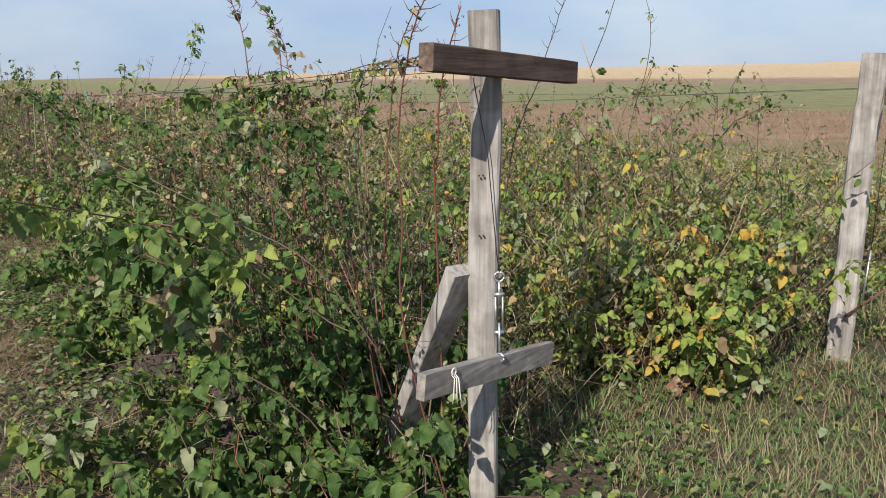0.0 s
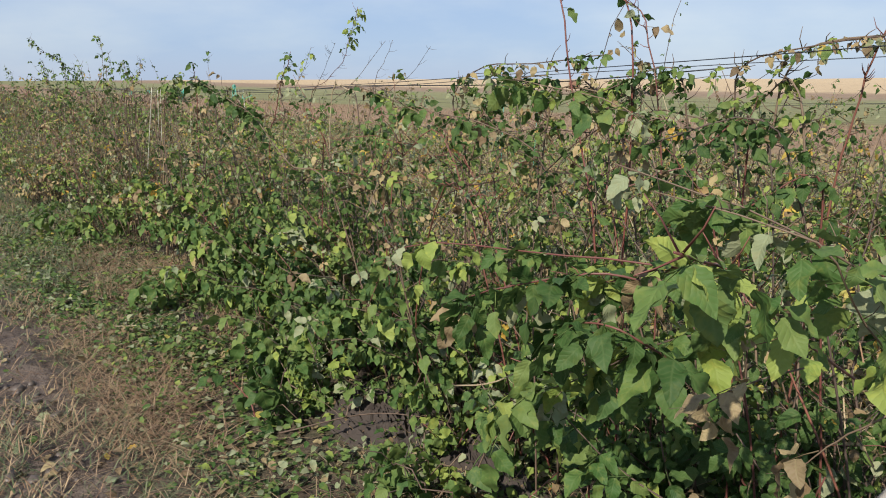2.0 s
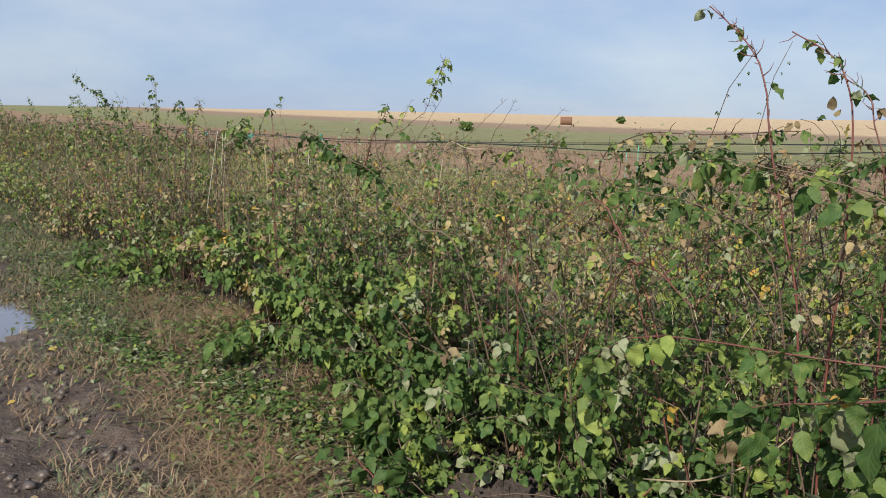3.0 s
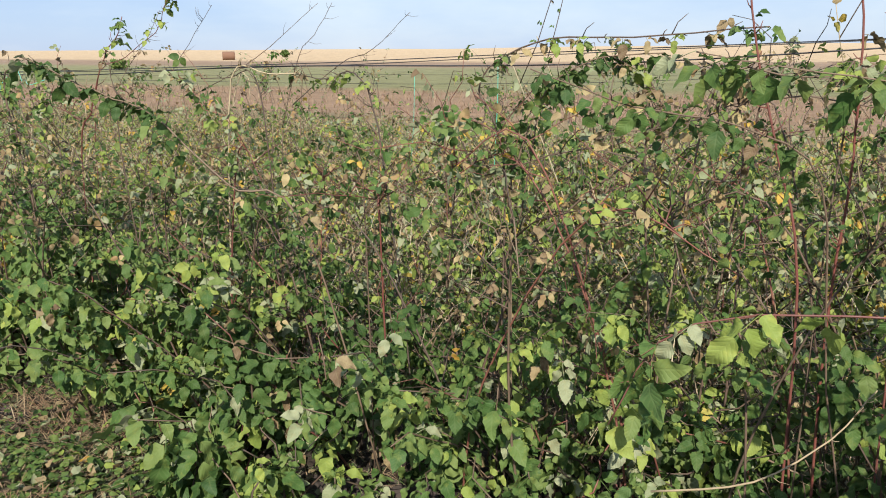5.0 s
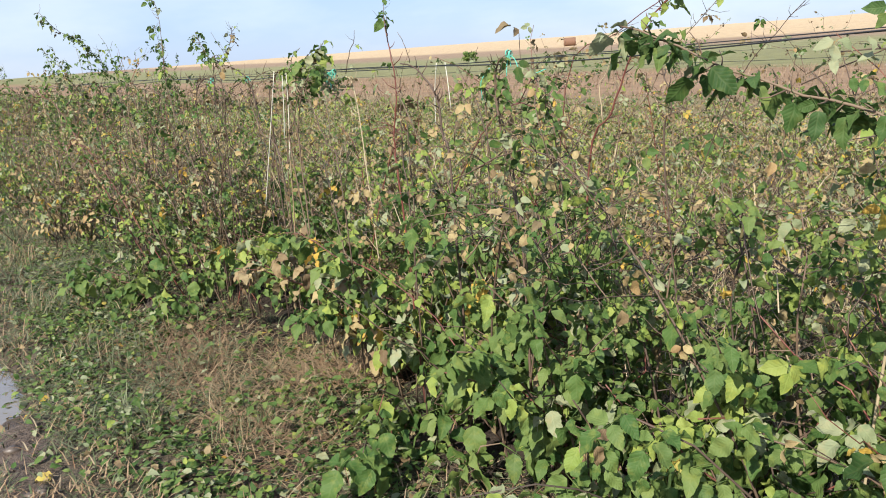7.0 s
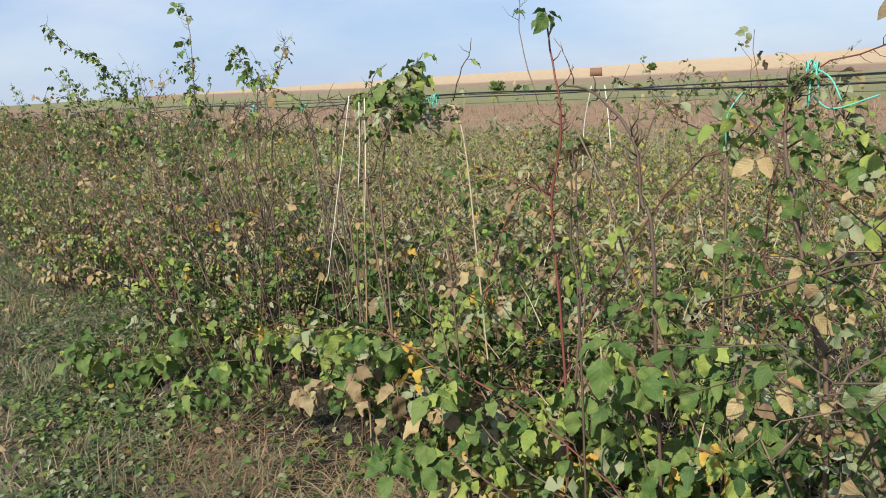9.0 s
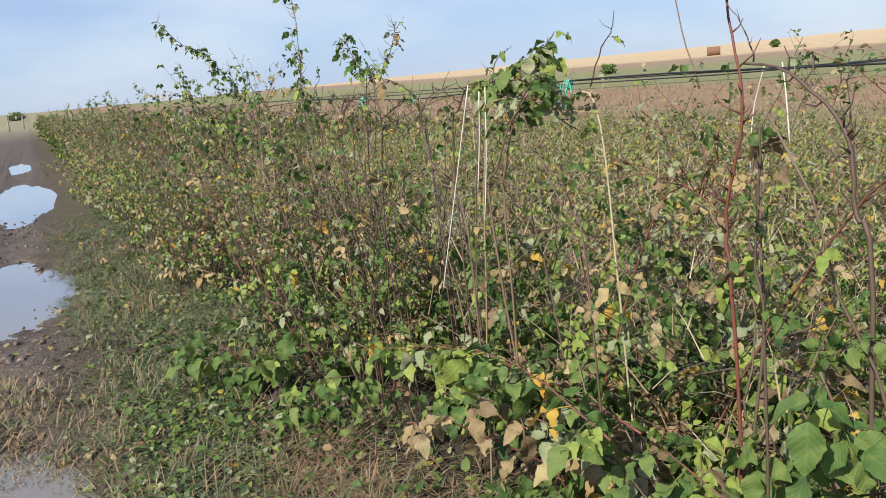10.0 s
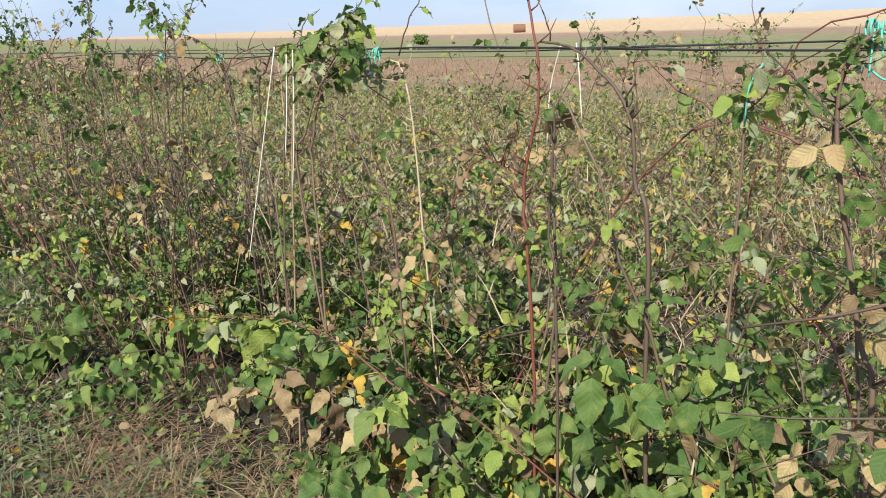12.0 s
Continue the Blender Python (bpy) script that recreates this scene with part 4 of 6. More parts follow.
def feature_cane(key, r, points, leafy):
    """A cane through points in plan (u, v, z); leafy: where its leaves begin, their spacing, size and look."""
    rng = CANE_RNG
    base = uv(*points[0])
    line = [uv(*p) - base for p in points]
    pts = spline(line, 4)
    pts = [p + Vector(rng.normal(0, 0.0012, 3)) * (0 < k < len(pts) - 1) for k, p in enumerate(pts)]
    cane = thing("raspberry_cane", base, CANE_LABELS[key], "raspberry cane", "canes on the trellis")
    length = sum((b - a).length for a, b in zip(pts, pts[1:]))
    part("stem", mesh_from("stem", *tube(pts, r * 0.54, r * 0.27, 6), CANE_MATERIALS[key]), cane)
    tubes = []
    for k in range(max(2, int(length / 0.07))):
        p, d = along(pts, rng.uniform(0.25, 1.0))
        side = Vector(rng.normal(0, 1, 3)).cross(d).normalized()
        ln = rng.uniform(0.008, 0.05)
        tubes.append(tube([p, p + side * ln * 0.6 + d * ln * 0.3, p + side * ln + d * ln * 0.8], r * 0.3, r * 0.12, 3))
    part("twiggy_growth", mesh_from("twiggy_growth", *join_arrays(tubes), CANE_MATERIALS[key]), cane, kind="stuff")
    if leafy:
        f, step, size, look_name = leafy
        w = LOOKS[look_name]
        while f <= 1.0:
            p, d = along(pts, f)
            az = rng.uniform(0, 2 * math.pi)
            out = Vector((math.cos(az), math.sin(az), -0.45)) + d * 0.4
            up = Vector((rng.normal(0, 0.45), rng.normal(0, 0.45), 1))
            ob = part("leaf", leaf_mesh(int(rng.integers(len(FINE_LEAVES))), deepen(look_name, int(rng.choice(5, p=w)), rng)), cane)
            ob.matrix_basis = leaf_pose(p, out, up, size * 0.85 * rng.uniform(0.75, 1.25))
            f += step / length * rng.uniform(0.7, 1.3)


feature_cane('brown', 0.0065, [(0.61, 0.0, 0.0), (0.75, -0.0, 1.01), (0.73, -0.0, 1.24), (0.71, -0.0, 1.4), (0.67, -0.0, 1.49), (0.59, -0.0, 1.52), (0.43, -0.0, 1.53), (0.3, -0.0, 1.54), (0.21, -0.0, 1.55)], (0.45, 0.06, 0.07, 'dry'))
feature_cane('red', 0.0065, [(0.19, -0.03, 0.0), (0.21, -0.05, 1.1), (0.19, -0.05, 1.24), (0.18, -0.05, 1.39), (0.15, -0.05, 1.5), (0.11, -0.05, 1.59), (0.07, -0.05, 1.67)], None)
feature_cane('red', 0.0060, [(0.67, 0.0, 0.0), (0.56, -0.0, 1.06), (0.52, -0.0, 1.34), (0.48, -0.0, 1.51), (0.43, -0.0, 1.6), (0.36, -0.0, 1.69)], (0.8, 0.12, 0.06, 'dry'))
feature_cane('brown', 0.0045, [(0.6, -0.35, 1.02), (0.76, -0.35, 1.12), (0.86, -0.35, 1.32), (0.99, -0.35, 1.38), (1.24, -0.35, 1.42), (1.41, -0.35, 1.45)], (0.45, 0.05, 0.15, 'green'))
feature_cane('brown', 0.0050, [(0.96, -0.18, 0.0), (1.09, -0.3, 0.73), (1.14, -0.4, 1.19), (1.29, -0.5, 1.31), (1.47, -0.6, 1.35), (1.63, -0.72, 1.42)], (0.35, 0.06, 0.085, 'deep'))
feature_cane('brown', 0.0065, [(2.02, 0.0, 0.0), (2.0, 0.0, 1.0), (2.03, -0.0, 1.24), (2.09, -0.0, 1.35), (2.03, -0.0, 1.43), (1.87, 0.0, 1.49), (1.64, -0.0, 1.49), (1.31, -0.0, 1.51)], (0.5, 0.05, 0.08, 'dry'))
feature_cane('red', 0.0045, [(4.74, 0.66, 0.0), (4.64, 0.66, 1.25), (4.38, 0.66, 1.45), (4.15, 0.66, 1.57), (4.08, 0.66, 1.68), (4.01, 0.66, 1.78), (3.94, 0.66, 1.9)], (0.62, 0.06, 0.09, 'fresh'))
feature_cane('brown', 0.0030, [(3.69, 0.06, 0.0), (3.69, 0.1, 0.82), (3.53, 0.1, 1.29), (3.39, 0.1, 1.45), (3.22, 0.1, 1.63)], None)
feature_cane('brown', 0.0030, [(3.36, 0.1, 1.3), (3.03, 0.1, 1.44), (2.74, 0.1, 1.62)], None)
feature_cane('brown', 0.0060, [(2.38, -0.1, 0.0), (2.5, -0.32, 0.96), (2.65, -0.42, 1.07), (2.71, -0.45, 1.12), (2.88, -0.5, 1.28), (3.02, -0.52, 1.33), (3.13, -0.55, 1.37), (3.21, -0.6, 1.42), (3.29, -0.62, 1.45)], (0.42, 0.045, 0.105, 'deep'))
feature_cane('brown', 0.0060, [(1.96, 0.0, 0.0), (1.98, 0.0, 1.01), (1.96, 0.0, 1.15), (1.91, 0.0, 1.29), (1.87, 0.0, 1.36), (1.82, 0.0, 1.4), (1.72, 0.0, 1.44), (1.56, 0.0, 1.45)], (0.2, 0.045, 0.095, 'deep'))
feature_cane('brown', 0.0070, [(1.46, 0.06, 0.0), (1.37, 0.1, 1.02), (1.36, 0.1, 1.2), (1.39, 0.1, 1.35), (1.43, 0.1, 1.4), (1.48, 0.1, 1.43)], (0.5, 0.1, 0.09, 'dry'))
feature_cane('brown', 0.0060, [(1.48, 0.0, 0.0), (1.59, -0.0, 1.11), (1.56, 0.0, 1.27), (1.56, 0.0, 1.32), (1.6, 0.0, 1.39), (1.69, 0.0, 1.44)], (0.3, 0.06, 0.09, 'dry'))
feature_cane('brown', 0.0070, [(1.35, 0.09, 0.0), (1.35, 0.15, 1.07), (1.34, 0.15, 1.26), (1.33, 0.15, 1.34), (1.32, 0.15, 1.41)], None)
feature_cane('tan', 0.0050, [(3.2, 0.15, 1.26), (3.17, 0.15, 1.34), (3.14, 0.15, 1.39), (3.11, 0.15, 1.36), (3.11, 0.15, 1.29)], None)
feature_cane('brown', 0.0030, [(3.89, 0.06, 0.0), (3.92, 0.1, 1.03), (3.78, 0.1, 1.29), (3.72, 0.1, 1.38), (3.58, 0.1, 1.51), (3.49, 0.1, 1.62)], (0.7, 0.1, 0.07, 'fresh'))
feature_cane('brown', 0.0028, [(2.92, 0.1, 1.2), (2.83, 0.1, 1.45), (2.76, 0.1, 1.52), (2.68, 0.1, 1.62)], None)
feature_cane('brown', 0.0028, [(2.87, 0.1, 1.28), (2.66, 0.1, 1.42), (2.52, 0.1, 1.47), (2.38, 0.1, 1.58)], None)
feature_cane('brown', 0.0040, [(2.9, 0.0, 0.0), (3.0, 0.0, 0.87), (3.09, -0.0, 1.03), (3.17, 0.0, 1.23), (3.22, 0.0, 1.36)], (0.4, 0.12, 0.09, 'faded'))
feature_cane('brown', 0.0045, [(2.41, -0.12, 0.0), (2.37, -0.2, 1.07), (2.41, -0.2, 1.16), (2.46, -0.2, 1.24)], (0.5, 0.1, 0.1, 'green'))
feature_cane('brown', 0.0050, [(3.52, 0.0, 0.0), (3.66, 0.0, 1.09), (3.64, 0.0, 1.25), (3.67, -0.0, 1.35), (3.68, -0.0, 1.43)], None)
feature_cane('red', 0.0060, [(3.98, 0.03, 0.0), (3.97, 0.05, 1.04), (3.88, 0.05, 1.23), (3.82, 0.05, 1.36), (3.75, 0.05, 1.47), (3.68, 0.05, 1.53), (3.64, 0.05, 1.6)], (0.6, 0.09, 0.08, 'fresh'))
feature_cane('tan', 0.0040, [(3.91, 0.05, 1.2), (3.92, 0.05, 1.3), (3.89, 0.05, 1.35), (3.88, 0.05, 1.38)], None)
feature_cane('brown', 0.0050, [(3.91, 0.0, 0.0), (4.05, 0.0, 1.16), (4.09, 0.0, 1.25), (4.13, -0.0, 1.31), (4.16, 0.0, 1.37)], (0.4, 0.1, 0.08, 'faded'))
feature_cane('brown', 0.0050, [(4.36, 0.0, 0.0), (4.36, -0.0, 1.21), (4.36, 0.0, 1.3), (4.35, -0.0, 1.36)], (0.1, 0.2, 0.1, 'green'))
feature_cane('brown', 0.0030, [(5.0, 0.1, 1.35), (5.06, 0.1, 1.52), (5.06, 0.1, 1.61), (5.06, 0.1, 1.65)], (0.1, 0.12, 0.07, 'green'))
feature_cane('brown', 0.0085, [(4.46, -0.06, 0.0), (4.49, -0.06, 1.02), (4.52, -0.06, 1.15), (4.53, -0.06, 1.25), (4.56, -0.06, 1.31), (4.62, -0.06, 1.36), (4.67, -0.06, 1.39), (4.74, -0.06, 1.4)], None)
feature_cane('red', 0.0070, [(4.73, -0.07, 0.0), (4.71, -0.12, 0.9), (4.73, -0.12, 1.11), (4.71, -0.12, 1.22), (4.69, -0.12, 1.33), (4.71, -0.12, 1.45), (4.73, -0.12, 1.56)], (0.25, 0.3, 0.09, 'fresh'))
feature_cane('brown', 0.0060, [(4.82, -0.06, 0.0), (4.67, -0.1, 0.86), (4.67, -0.1, 1.08), (4.67, -0.1, 1.19), (4.66, -0.1, 1.27)], None)
feature_cane('brown', 0.0030, [(4.77, -0.0, 1.4), (4.79, 0.0, 1.46), (4.83, 0.0, 1.51)], None)
feature_cane('brown', 0.0070, [(5.42, -0.07, 0.0), (5.55, -0.12, 1.01), (5.5, -0.12, 1.18), (5.43, -0.12, 1.29), (5.38, -0.12, 1.33)], None)
feature_cane('brown', 0.0060, [(5.87, -0.03, 0.0), (5.87, -0.05, 1.17), (5.81, -0.05, 1.33), (5.73, -0.05, 1.4), (5.55, -0.05, 1.4), (5.38, -0.05, 1.41)], (0.5, 0.07, 0.07, 'faded'))
feature_cane('brown', 0.0050, [(6.73, -0.09, 0.0), (6.7, -0.15, 0.81), (6.83, -0.15, 1.04), (6.95, -0.15, 1.23), (7.0, -0.15, 1.4), (6.96, -0.15, 1.59), (6.97, -0.15, 1.78), (7.05, -0.15, 1.84)], (0.55, 0.15, 0.08, 'green'))
feature_cane('brown', 0.0045, [(8.38, 0.0, 0.0), (8.54, 0.0, 1.25), (8.6, -0.05, 1.46), (8.41, -0.22, 1.67), (8.42, -0.36, 1.75), (8.41, -0.47, 1.88)], (0.35, 0.055, 0.085, 'green'))
feature_cane('brown', 0.0045, [(6.36, -0.03, 0.0), (6.42, -0.05, 1.35), (6.55, -0.05, 1.48), (6.64, -0.05, 1.56), (6.7, -0.05, 1.63)], (0.4, 0.07, 0.08, 'green'))
feature_cane('brown', 0.0040, [(6.8, -0.01, 0.0), (6.6, -0.02, 1.37), (6.43, -0.02, 1.47), (6.32, -0.02, 1.55), (6.26, -0.02, 1.63)], (0.3, 0.09, 0.07, 'faded'))
feature_cane('brown', 0.0060, [(6.76, -0.03, 0.0), (6.84, -0.05, 1.1), (6.82, -0.05, 1.28), (6.67, -0.05, 1.38), (6.53, -0.05, 1.35), (6.52, -0.05, 1.26)], None)
feature_cane('brown', 0.0060, [(7.51, -0.03, 0.0), (7.47, -0.05, 1.13), (7.45, -0.05, 1.29), (7.27, -0.05, 1.36), (7.09, -0.05, 1.32)], None)
feature_cane('brown', 0.0060, [(6.63, -0.03, 0.0), (6.44, -0.05, 1.15), (6.36, -0.05, 1.26), (6.44, -0.05, 1.36), (6.57, -0.05, 1.39)], None)
feature_cane('brown', 0.0050, [(6.02, -0.01, 0.0), (6.09, -0.02, 1.14), (6.11, -0.02, 1.29), (6.16, -0.02, 1.37), (6.33, -0.02, 1.43), (6.54, -0.02, 1.45)], (0.5, 0.1, 0.06, 'dry'))
feature_cane('tan', 0.0040, [(6.62, 0.2, 1.28), (6.41, 0.2, 1.37), (6.15, 0.2, 1.39), (5.94, 0.2, 1.4)], None)
feature_cane('brown', 0.0040, [(5.73, 0.0, 1.35), (5.59, 0.0, 1.43), (5.44, 0.0, 1.47)], (0.0, 0.02, 0.11, 'green'))
feature_cane('brown', 0.0040, [(5.53, -0.05, 1.27), (5.47, -0.05, 1.35), (5.37, -0.05, 1.41), (5.33, -0.05, 1.36)], (0.0, 0.014, 0.1, 'green'))
feature_cane('brown', 0.0040, [(5.48, 0.0, 1.38), (5.44, 0.0, 1.46), (5.38, 0.0, 1.51)], (0.0, 0.03, 0.09, 'fresh'))
feature_cane('brown', 0.0035, [(5.31, 0.05, 1.37), (5.26, 0.05, 1.46), (5.22, 0.05, 1.5), (5.21, 0.05, 1.54)], (0.1, 0.1, 0.075, 'fresh'))
feature_cane('brown', 0.0035, [(5.61, -0.05, 1.35), (5.59, -0.05, 1.45), (5.5, -0.05, 1.49)], (0.1, 0.08, 0.07, 'green'))
feature_cane('brown', 0.0040, [(4.58, 0.3, 1.14), (4.58, 0.3, 1.28), (4.61, 0.3, 1.34)], None)
feature_cane('brown', 0.0050, [(4.02, -0.06, 0.0), (4.12, -0.1, 0.98), (4.15, -0.1, 1.15), (4.18, -0.1, 1.25), (4.18, -0.1, 1.32), (4.17, -0.1, 1.36), (4.15, -0.1, 1.4)], (0.4, 0.15, 0.07, 'green'))
feature_cane('tan', 0.0030, [(4.31, 0.2, 1.03), (4.29, 0.2, 1.17), (4.33, 0.2, 1.26)], None)
feature_cane('red', 0.0065, [(5.0, -0.1, 0.6), (5.16, -0.1, 0.61), (5.35, -0.1, 0.59), (5.54, -0.1, 0.6), (5.84, -0.1, 0.58), (6.27, -0.1, 0.47)], (0.05, 0.055, 0.15, 'fresh'))
feature_cane('red', 0.0050, [(5.44, -0.12, 0.45), (5.75, -0.12, 0.43), (6.23, -0.12, 0.46), (6.93, -0.12, 0.37)], (0.1, 0.06, 0.14, 'fresh'))
feature_cane('red', 0.0050, [(0.24, -0.4, 0.85), (0.22, -0.7, 1.01), (0.17, -0.95, 1.14), (0.04, -1.2, 1.23), (-0.02, -1.37, 1.28)], (0.2, 0.04, 0.105, 'lime'))
feature_cane('red', 0.0050, [(0.35, -0.75, 1.12), (0.46, -0.75, 1.09), (0.59, -0.75, 1.04), (0.79, -0.75, 0.99)], (0.0, 0.06, 0.14, 'fresh'))
feature_cane('brown', 0.0040, [(-0.06, -0.5, 0.82), (-0.0, -0.6, 0.89), (0.08, -0.8, 1.09), (0.09, -0.94, 1.22), (0.28, -1.02, 1.27)], (0.2, 0.05, 0.12, 'green'))
feature_cane('brown', 0.0045, [(-0.11, -0.45, 0.74), (-0.05, -0.62, 1.02), (0.06, -0.76, 1.13), (0.16, -0.9, 1.23), (0.37, -1.0, 1.3)], (0.25, 0.06, 0.13, 'green'))
feature_cane('red', 0.0060, [(-0.09, -0.18, 0.0), (0.03, -0.3, 0.75), (0.03, -0.3, 1.07), (0.04, -0.3, 1.31), (0.0, -0.3, 1.49), (-0.05, -0.3, 1.61), (-0.09, -0.3, 1.66)], None)
feature_cane('brown', 0.0055, [(0.67, -0.06, 0.0), (0.69, -0.1, 0.92), (0.74, -0.1, 1.16), (0.77, -0.1, 1.36), (0.75, -0.1, 1.47), (0.54, -0.1, 1.51), (0.34, -0.1, 1.53)], (0.5, 0.05, 0.06, 'dry'))
feature_cane('brown', 0.0040, [(0.31, 0.18, 0.0), (0.25, 0.3, 1.13), (0.18, 0.3, 1.34), (0.11, 0.3, 1.46), (0.05, 0.3, 1.6), (-0.0, 0.3, 1.7)], None)
feature_cane('brown', 0.0030, [(1.31, -0.4, 0.75), (1.28, -0.4, 0.79), (1.25, -0.4, 0.83), (1.2, -0.4, 0.87)], (0.0, 0.02, 0.1, 'lime'))
feature_cane('brown', 0.0030, [(1.83, -0.35, 0.67), (1.73, -0.35, 0.77), (1.62, -0.35, 0.84), (1.51, -0.35, 0.85)], (0.0, 0.02, 0.1, 'lime'))
feature_cane('brown', 0.0030, [(3.24, -0.4, 0.34), (3.08, -0.4, 0.45), (2.88, -0.4, 0.51)], (0.0, 0.03, 0.1, 'lime'))
feature_cane('brown', 0.0030, [(0.04, -0.78, 0.97), (0.11, -0.78, 0.9), (0.15, -0.78, 0.85), (0.2, -0.78, 0.8)], (0.5, 0.09, 0.13, 'gold'))
feature_cane('brown', 0.0030, [(0.15, -0.82, 1.01), (0.22, -0.88, 0.97), (0.27, -0.91, 0.92)], (0.4, 0.07, 0.11, 'faded'))
feature_cane('brown', 0.0030, [(5.02, 0.45, 0.6), (4.93, 0.45, 0.61), (4.85, 0.45, 0.57), (4.8, 0.45, 0.55)], (0.0, 0.06, 0.09, 'gold'))
feature_cane('brown', 0.0030, [(0.2, 0.9, 1.35), (0.15, 0.9, 1.5), (0.14, 0.9, 1.66), (0.17, 0.9, 1.75)], (0.4, 0.15, 0.06, 'green'))
feature_cane('red', 0.005, [(0.48, -0.5, 1.04), (0.81, -0.65, 1.04), (1.3, -0.75, 0.99), (1.43, -0.8, 0.79)], (0.1, 0.05, 0.13, 'lime'))
feature_cane('red', 0.005, [(0.47, -0.7, 1.04), (0.55, -0.8, 1.07), (0.67, -0.85, 1.04), (0.87, -0.85, 0.97), (0.94, -0.85, 0.93)], (0.0, 0.026, 0.16, 'deep'))
feature_cane('red', 0.005, [(0.43, -0.75, 0.92), (0.47, -0.85, 0.99), (0.56, -0.85, 0.98), (0.65, -0.85, 0.93)], (0.0, 0.024, 0.165, 'deep'))
feature_cane('brown', 0.004, [(0.25, -0.5, 1.01), (0.46, -0.7, 0.95), (0.7, -0.75, 0.79), (0.88, -0.75, 0.71)], (0.1, 0.032, 0.16, 'fresh'))
feature_cane('tan', 0.005, [(1.41, -0.5, 0.5), (1.2, -0.5, 0.58), (1.07, -0.45, 0.69), (1.0, -0.4, 0.79)], None)
feature_cane('red', 0.007, [(1.16, -0.14, 0.0), (1.18, -0.14, 0.91), (1.25, -0.14, 1.21), (1.31, -0.14, 1.42), (1.36, -0.14, 1.66), (1.45, -0.14, 1.79), (1.56, -0.14, 1.88)], (0.55, 0.22, 0.09, 'green'))
feature_cane('red', 0.007, [(1.09, -0.1, 0.0), (1.11, -0.1, 0.8), (1.1, -0.1, 1.11), (1.1, -0.1, 1.33), (1.12, -0.1, 1.58), (1.18, -0.1, 1.71), (1.31, -0.1, 1.79)], (0.6, 0.16, 0.09, 'green'))
feature_cane('red', 0.0055, [(0.96, -0.1, 0.0), (0.98, -0.1, 1.03), (1.0, -0.1, 1.3), (1.07, -0.1, 1.59), (1.14, -0.1, 1.65)], (0.5, 0.2, 0.08, 'green'))
feature_cane('brown', 0.006, [(1.21, -0.32, 0.0), (1.26, -0.32, 0.78), (1.33, -0.32, 0.83), (1.41, -0.32, 0.96), (1.45, -0.32, 1.14), (1.41, -0.32, 1.23)], None)
feature_cane('brown', 0.007, [(5.49, -0.1, 0.0), (5.51, -0.1, 1.01), (5.5, -0.1, 1.16), (5.43, -0.1, 1.31), (5.36, -0.1, 1.37)], None)
feature_cane('brown', 0.006, [(5.09, -0.12, 0.0), (5.14, -0.12, 0.98), (5.22, -0.12, 1.1), (5.31, -0.12, 1.23), (5.36, -0.12, 1.32)], None)
feature_cane('brown', 0.009, [(4.07, -0.12, 0.0), (4.08, -0.12, 0.85), (4.11, -0.12, 1.0), (4.16, -0.12, 1.23), (4.17, -0.12, 1.35), (4.14, -0.12, 1.4)], (0.6, 0.08, 0.07, 'green'))
feature_cane('brown', 0.006, [(6.92, -0.05, 0.0), (6.95, -0.05, 0.75), (7.19, -0.05, 0.99), (7.28, -0.05, 1.35), (7.28, -0.05, 1.6)], (0.75, 0.1, 0.07, 'green'))
feature_cane('brown', 0.006, [(5.79, -0.05, 0.0), (5.82, -0.05, 0.96), (6.0, -0.05, 1.11), (6.08, -0.05, 1.27), (6.02, -0.05, 1.36), (5.87, -0.05, 1.4)], None)
feature_cane('brown', 0.006, [(6.69, -0.05, 0.0), (6.72, -0.05, 0.83), (6.87, -0.05, 1.07), (6.86, -0.05, 1.27), (6.68, -0.05, 1.37), (6.44, -0.05, 1.4)], None)
feature_cane('brown', 0.006, [(4.61, -0.15, 0.0), (4.62, -0.15, 0.91), (4.64, -0.15, 1.06), (4.63, -0.15, 1.2), (4.63, -0.15, 1.3)], (0.3, 0.12, 0.07, 'dry'))
feature_cane('red', 0.005, [(4.86, -0.3, 0.7), (5.03, -0.3, 0.74), (5.23, -0.3, 0.76), (5.61, -0.3, 0.69), (6.1, -0.3, 0.55)], (0.0, 0.045, 0.15, 'fresh'))



def arching_canes():
    """Canes bowed over and tied along the wire, farther down the row."""
    rng = np.random.default_rng(63)
    for u in np.concatenate([np.linspace(5.3, 9.5, 17), np.linspace(9.8, 17.0, 16), [0.6, 1.5, 2.4, 2.9, 3.3]]):
        u += rng.normal(0, 0.08)
        d, h, v = rng.choice([-1, 1]) * rng.uniform(0.12, 0.3), wire_height(u) - rng.uniform(0.0, 0.08), rng.normal(0.0, 0.10)
        pts = [(u - d * 0.6, v, 0), (u - d * 0.35, v, 0.6), (u, v, h - 0.16), (u + d * 0.35, v, h), (u + d, v * 0.6 + 0.03, h - 0.02), (u + d * 1.8, 0.06, h - rng.uniform(0.0, 0.12))]
        feature_cane(str(rng.choice(["brown", "brown", "brown", "tan"])), rng.uniform(0.0055, 0.0075), [tuple(round(float(c), 3) for c in q) for q in pts], (0.45, 0.12, 0.07, "faded") if rng.random() < 0.4 else None)


arching_canes()


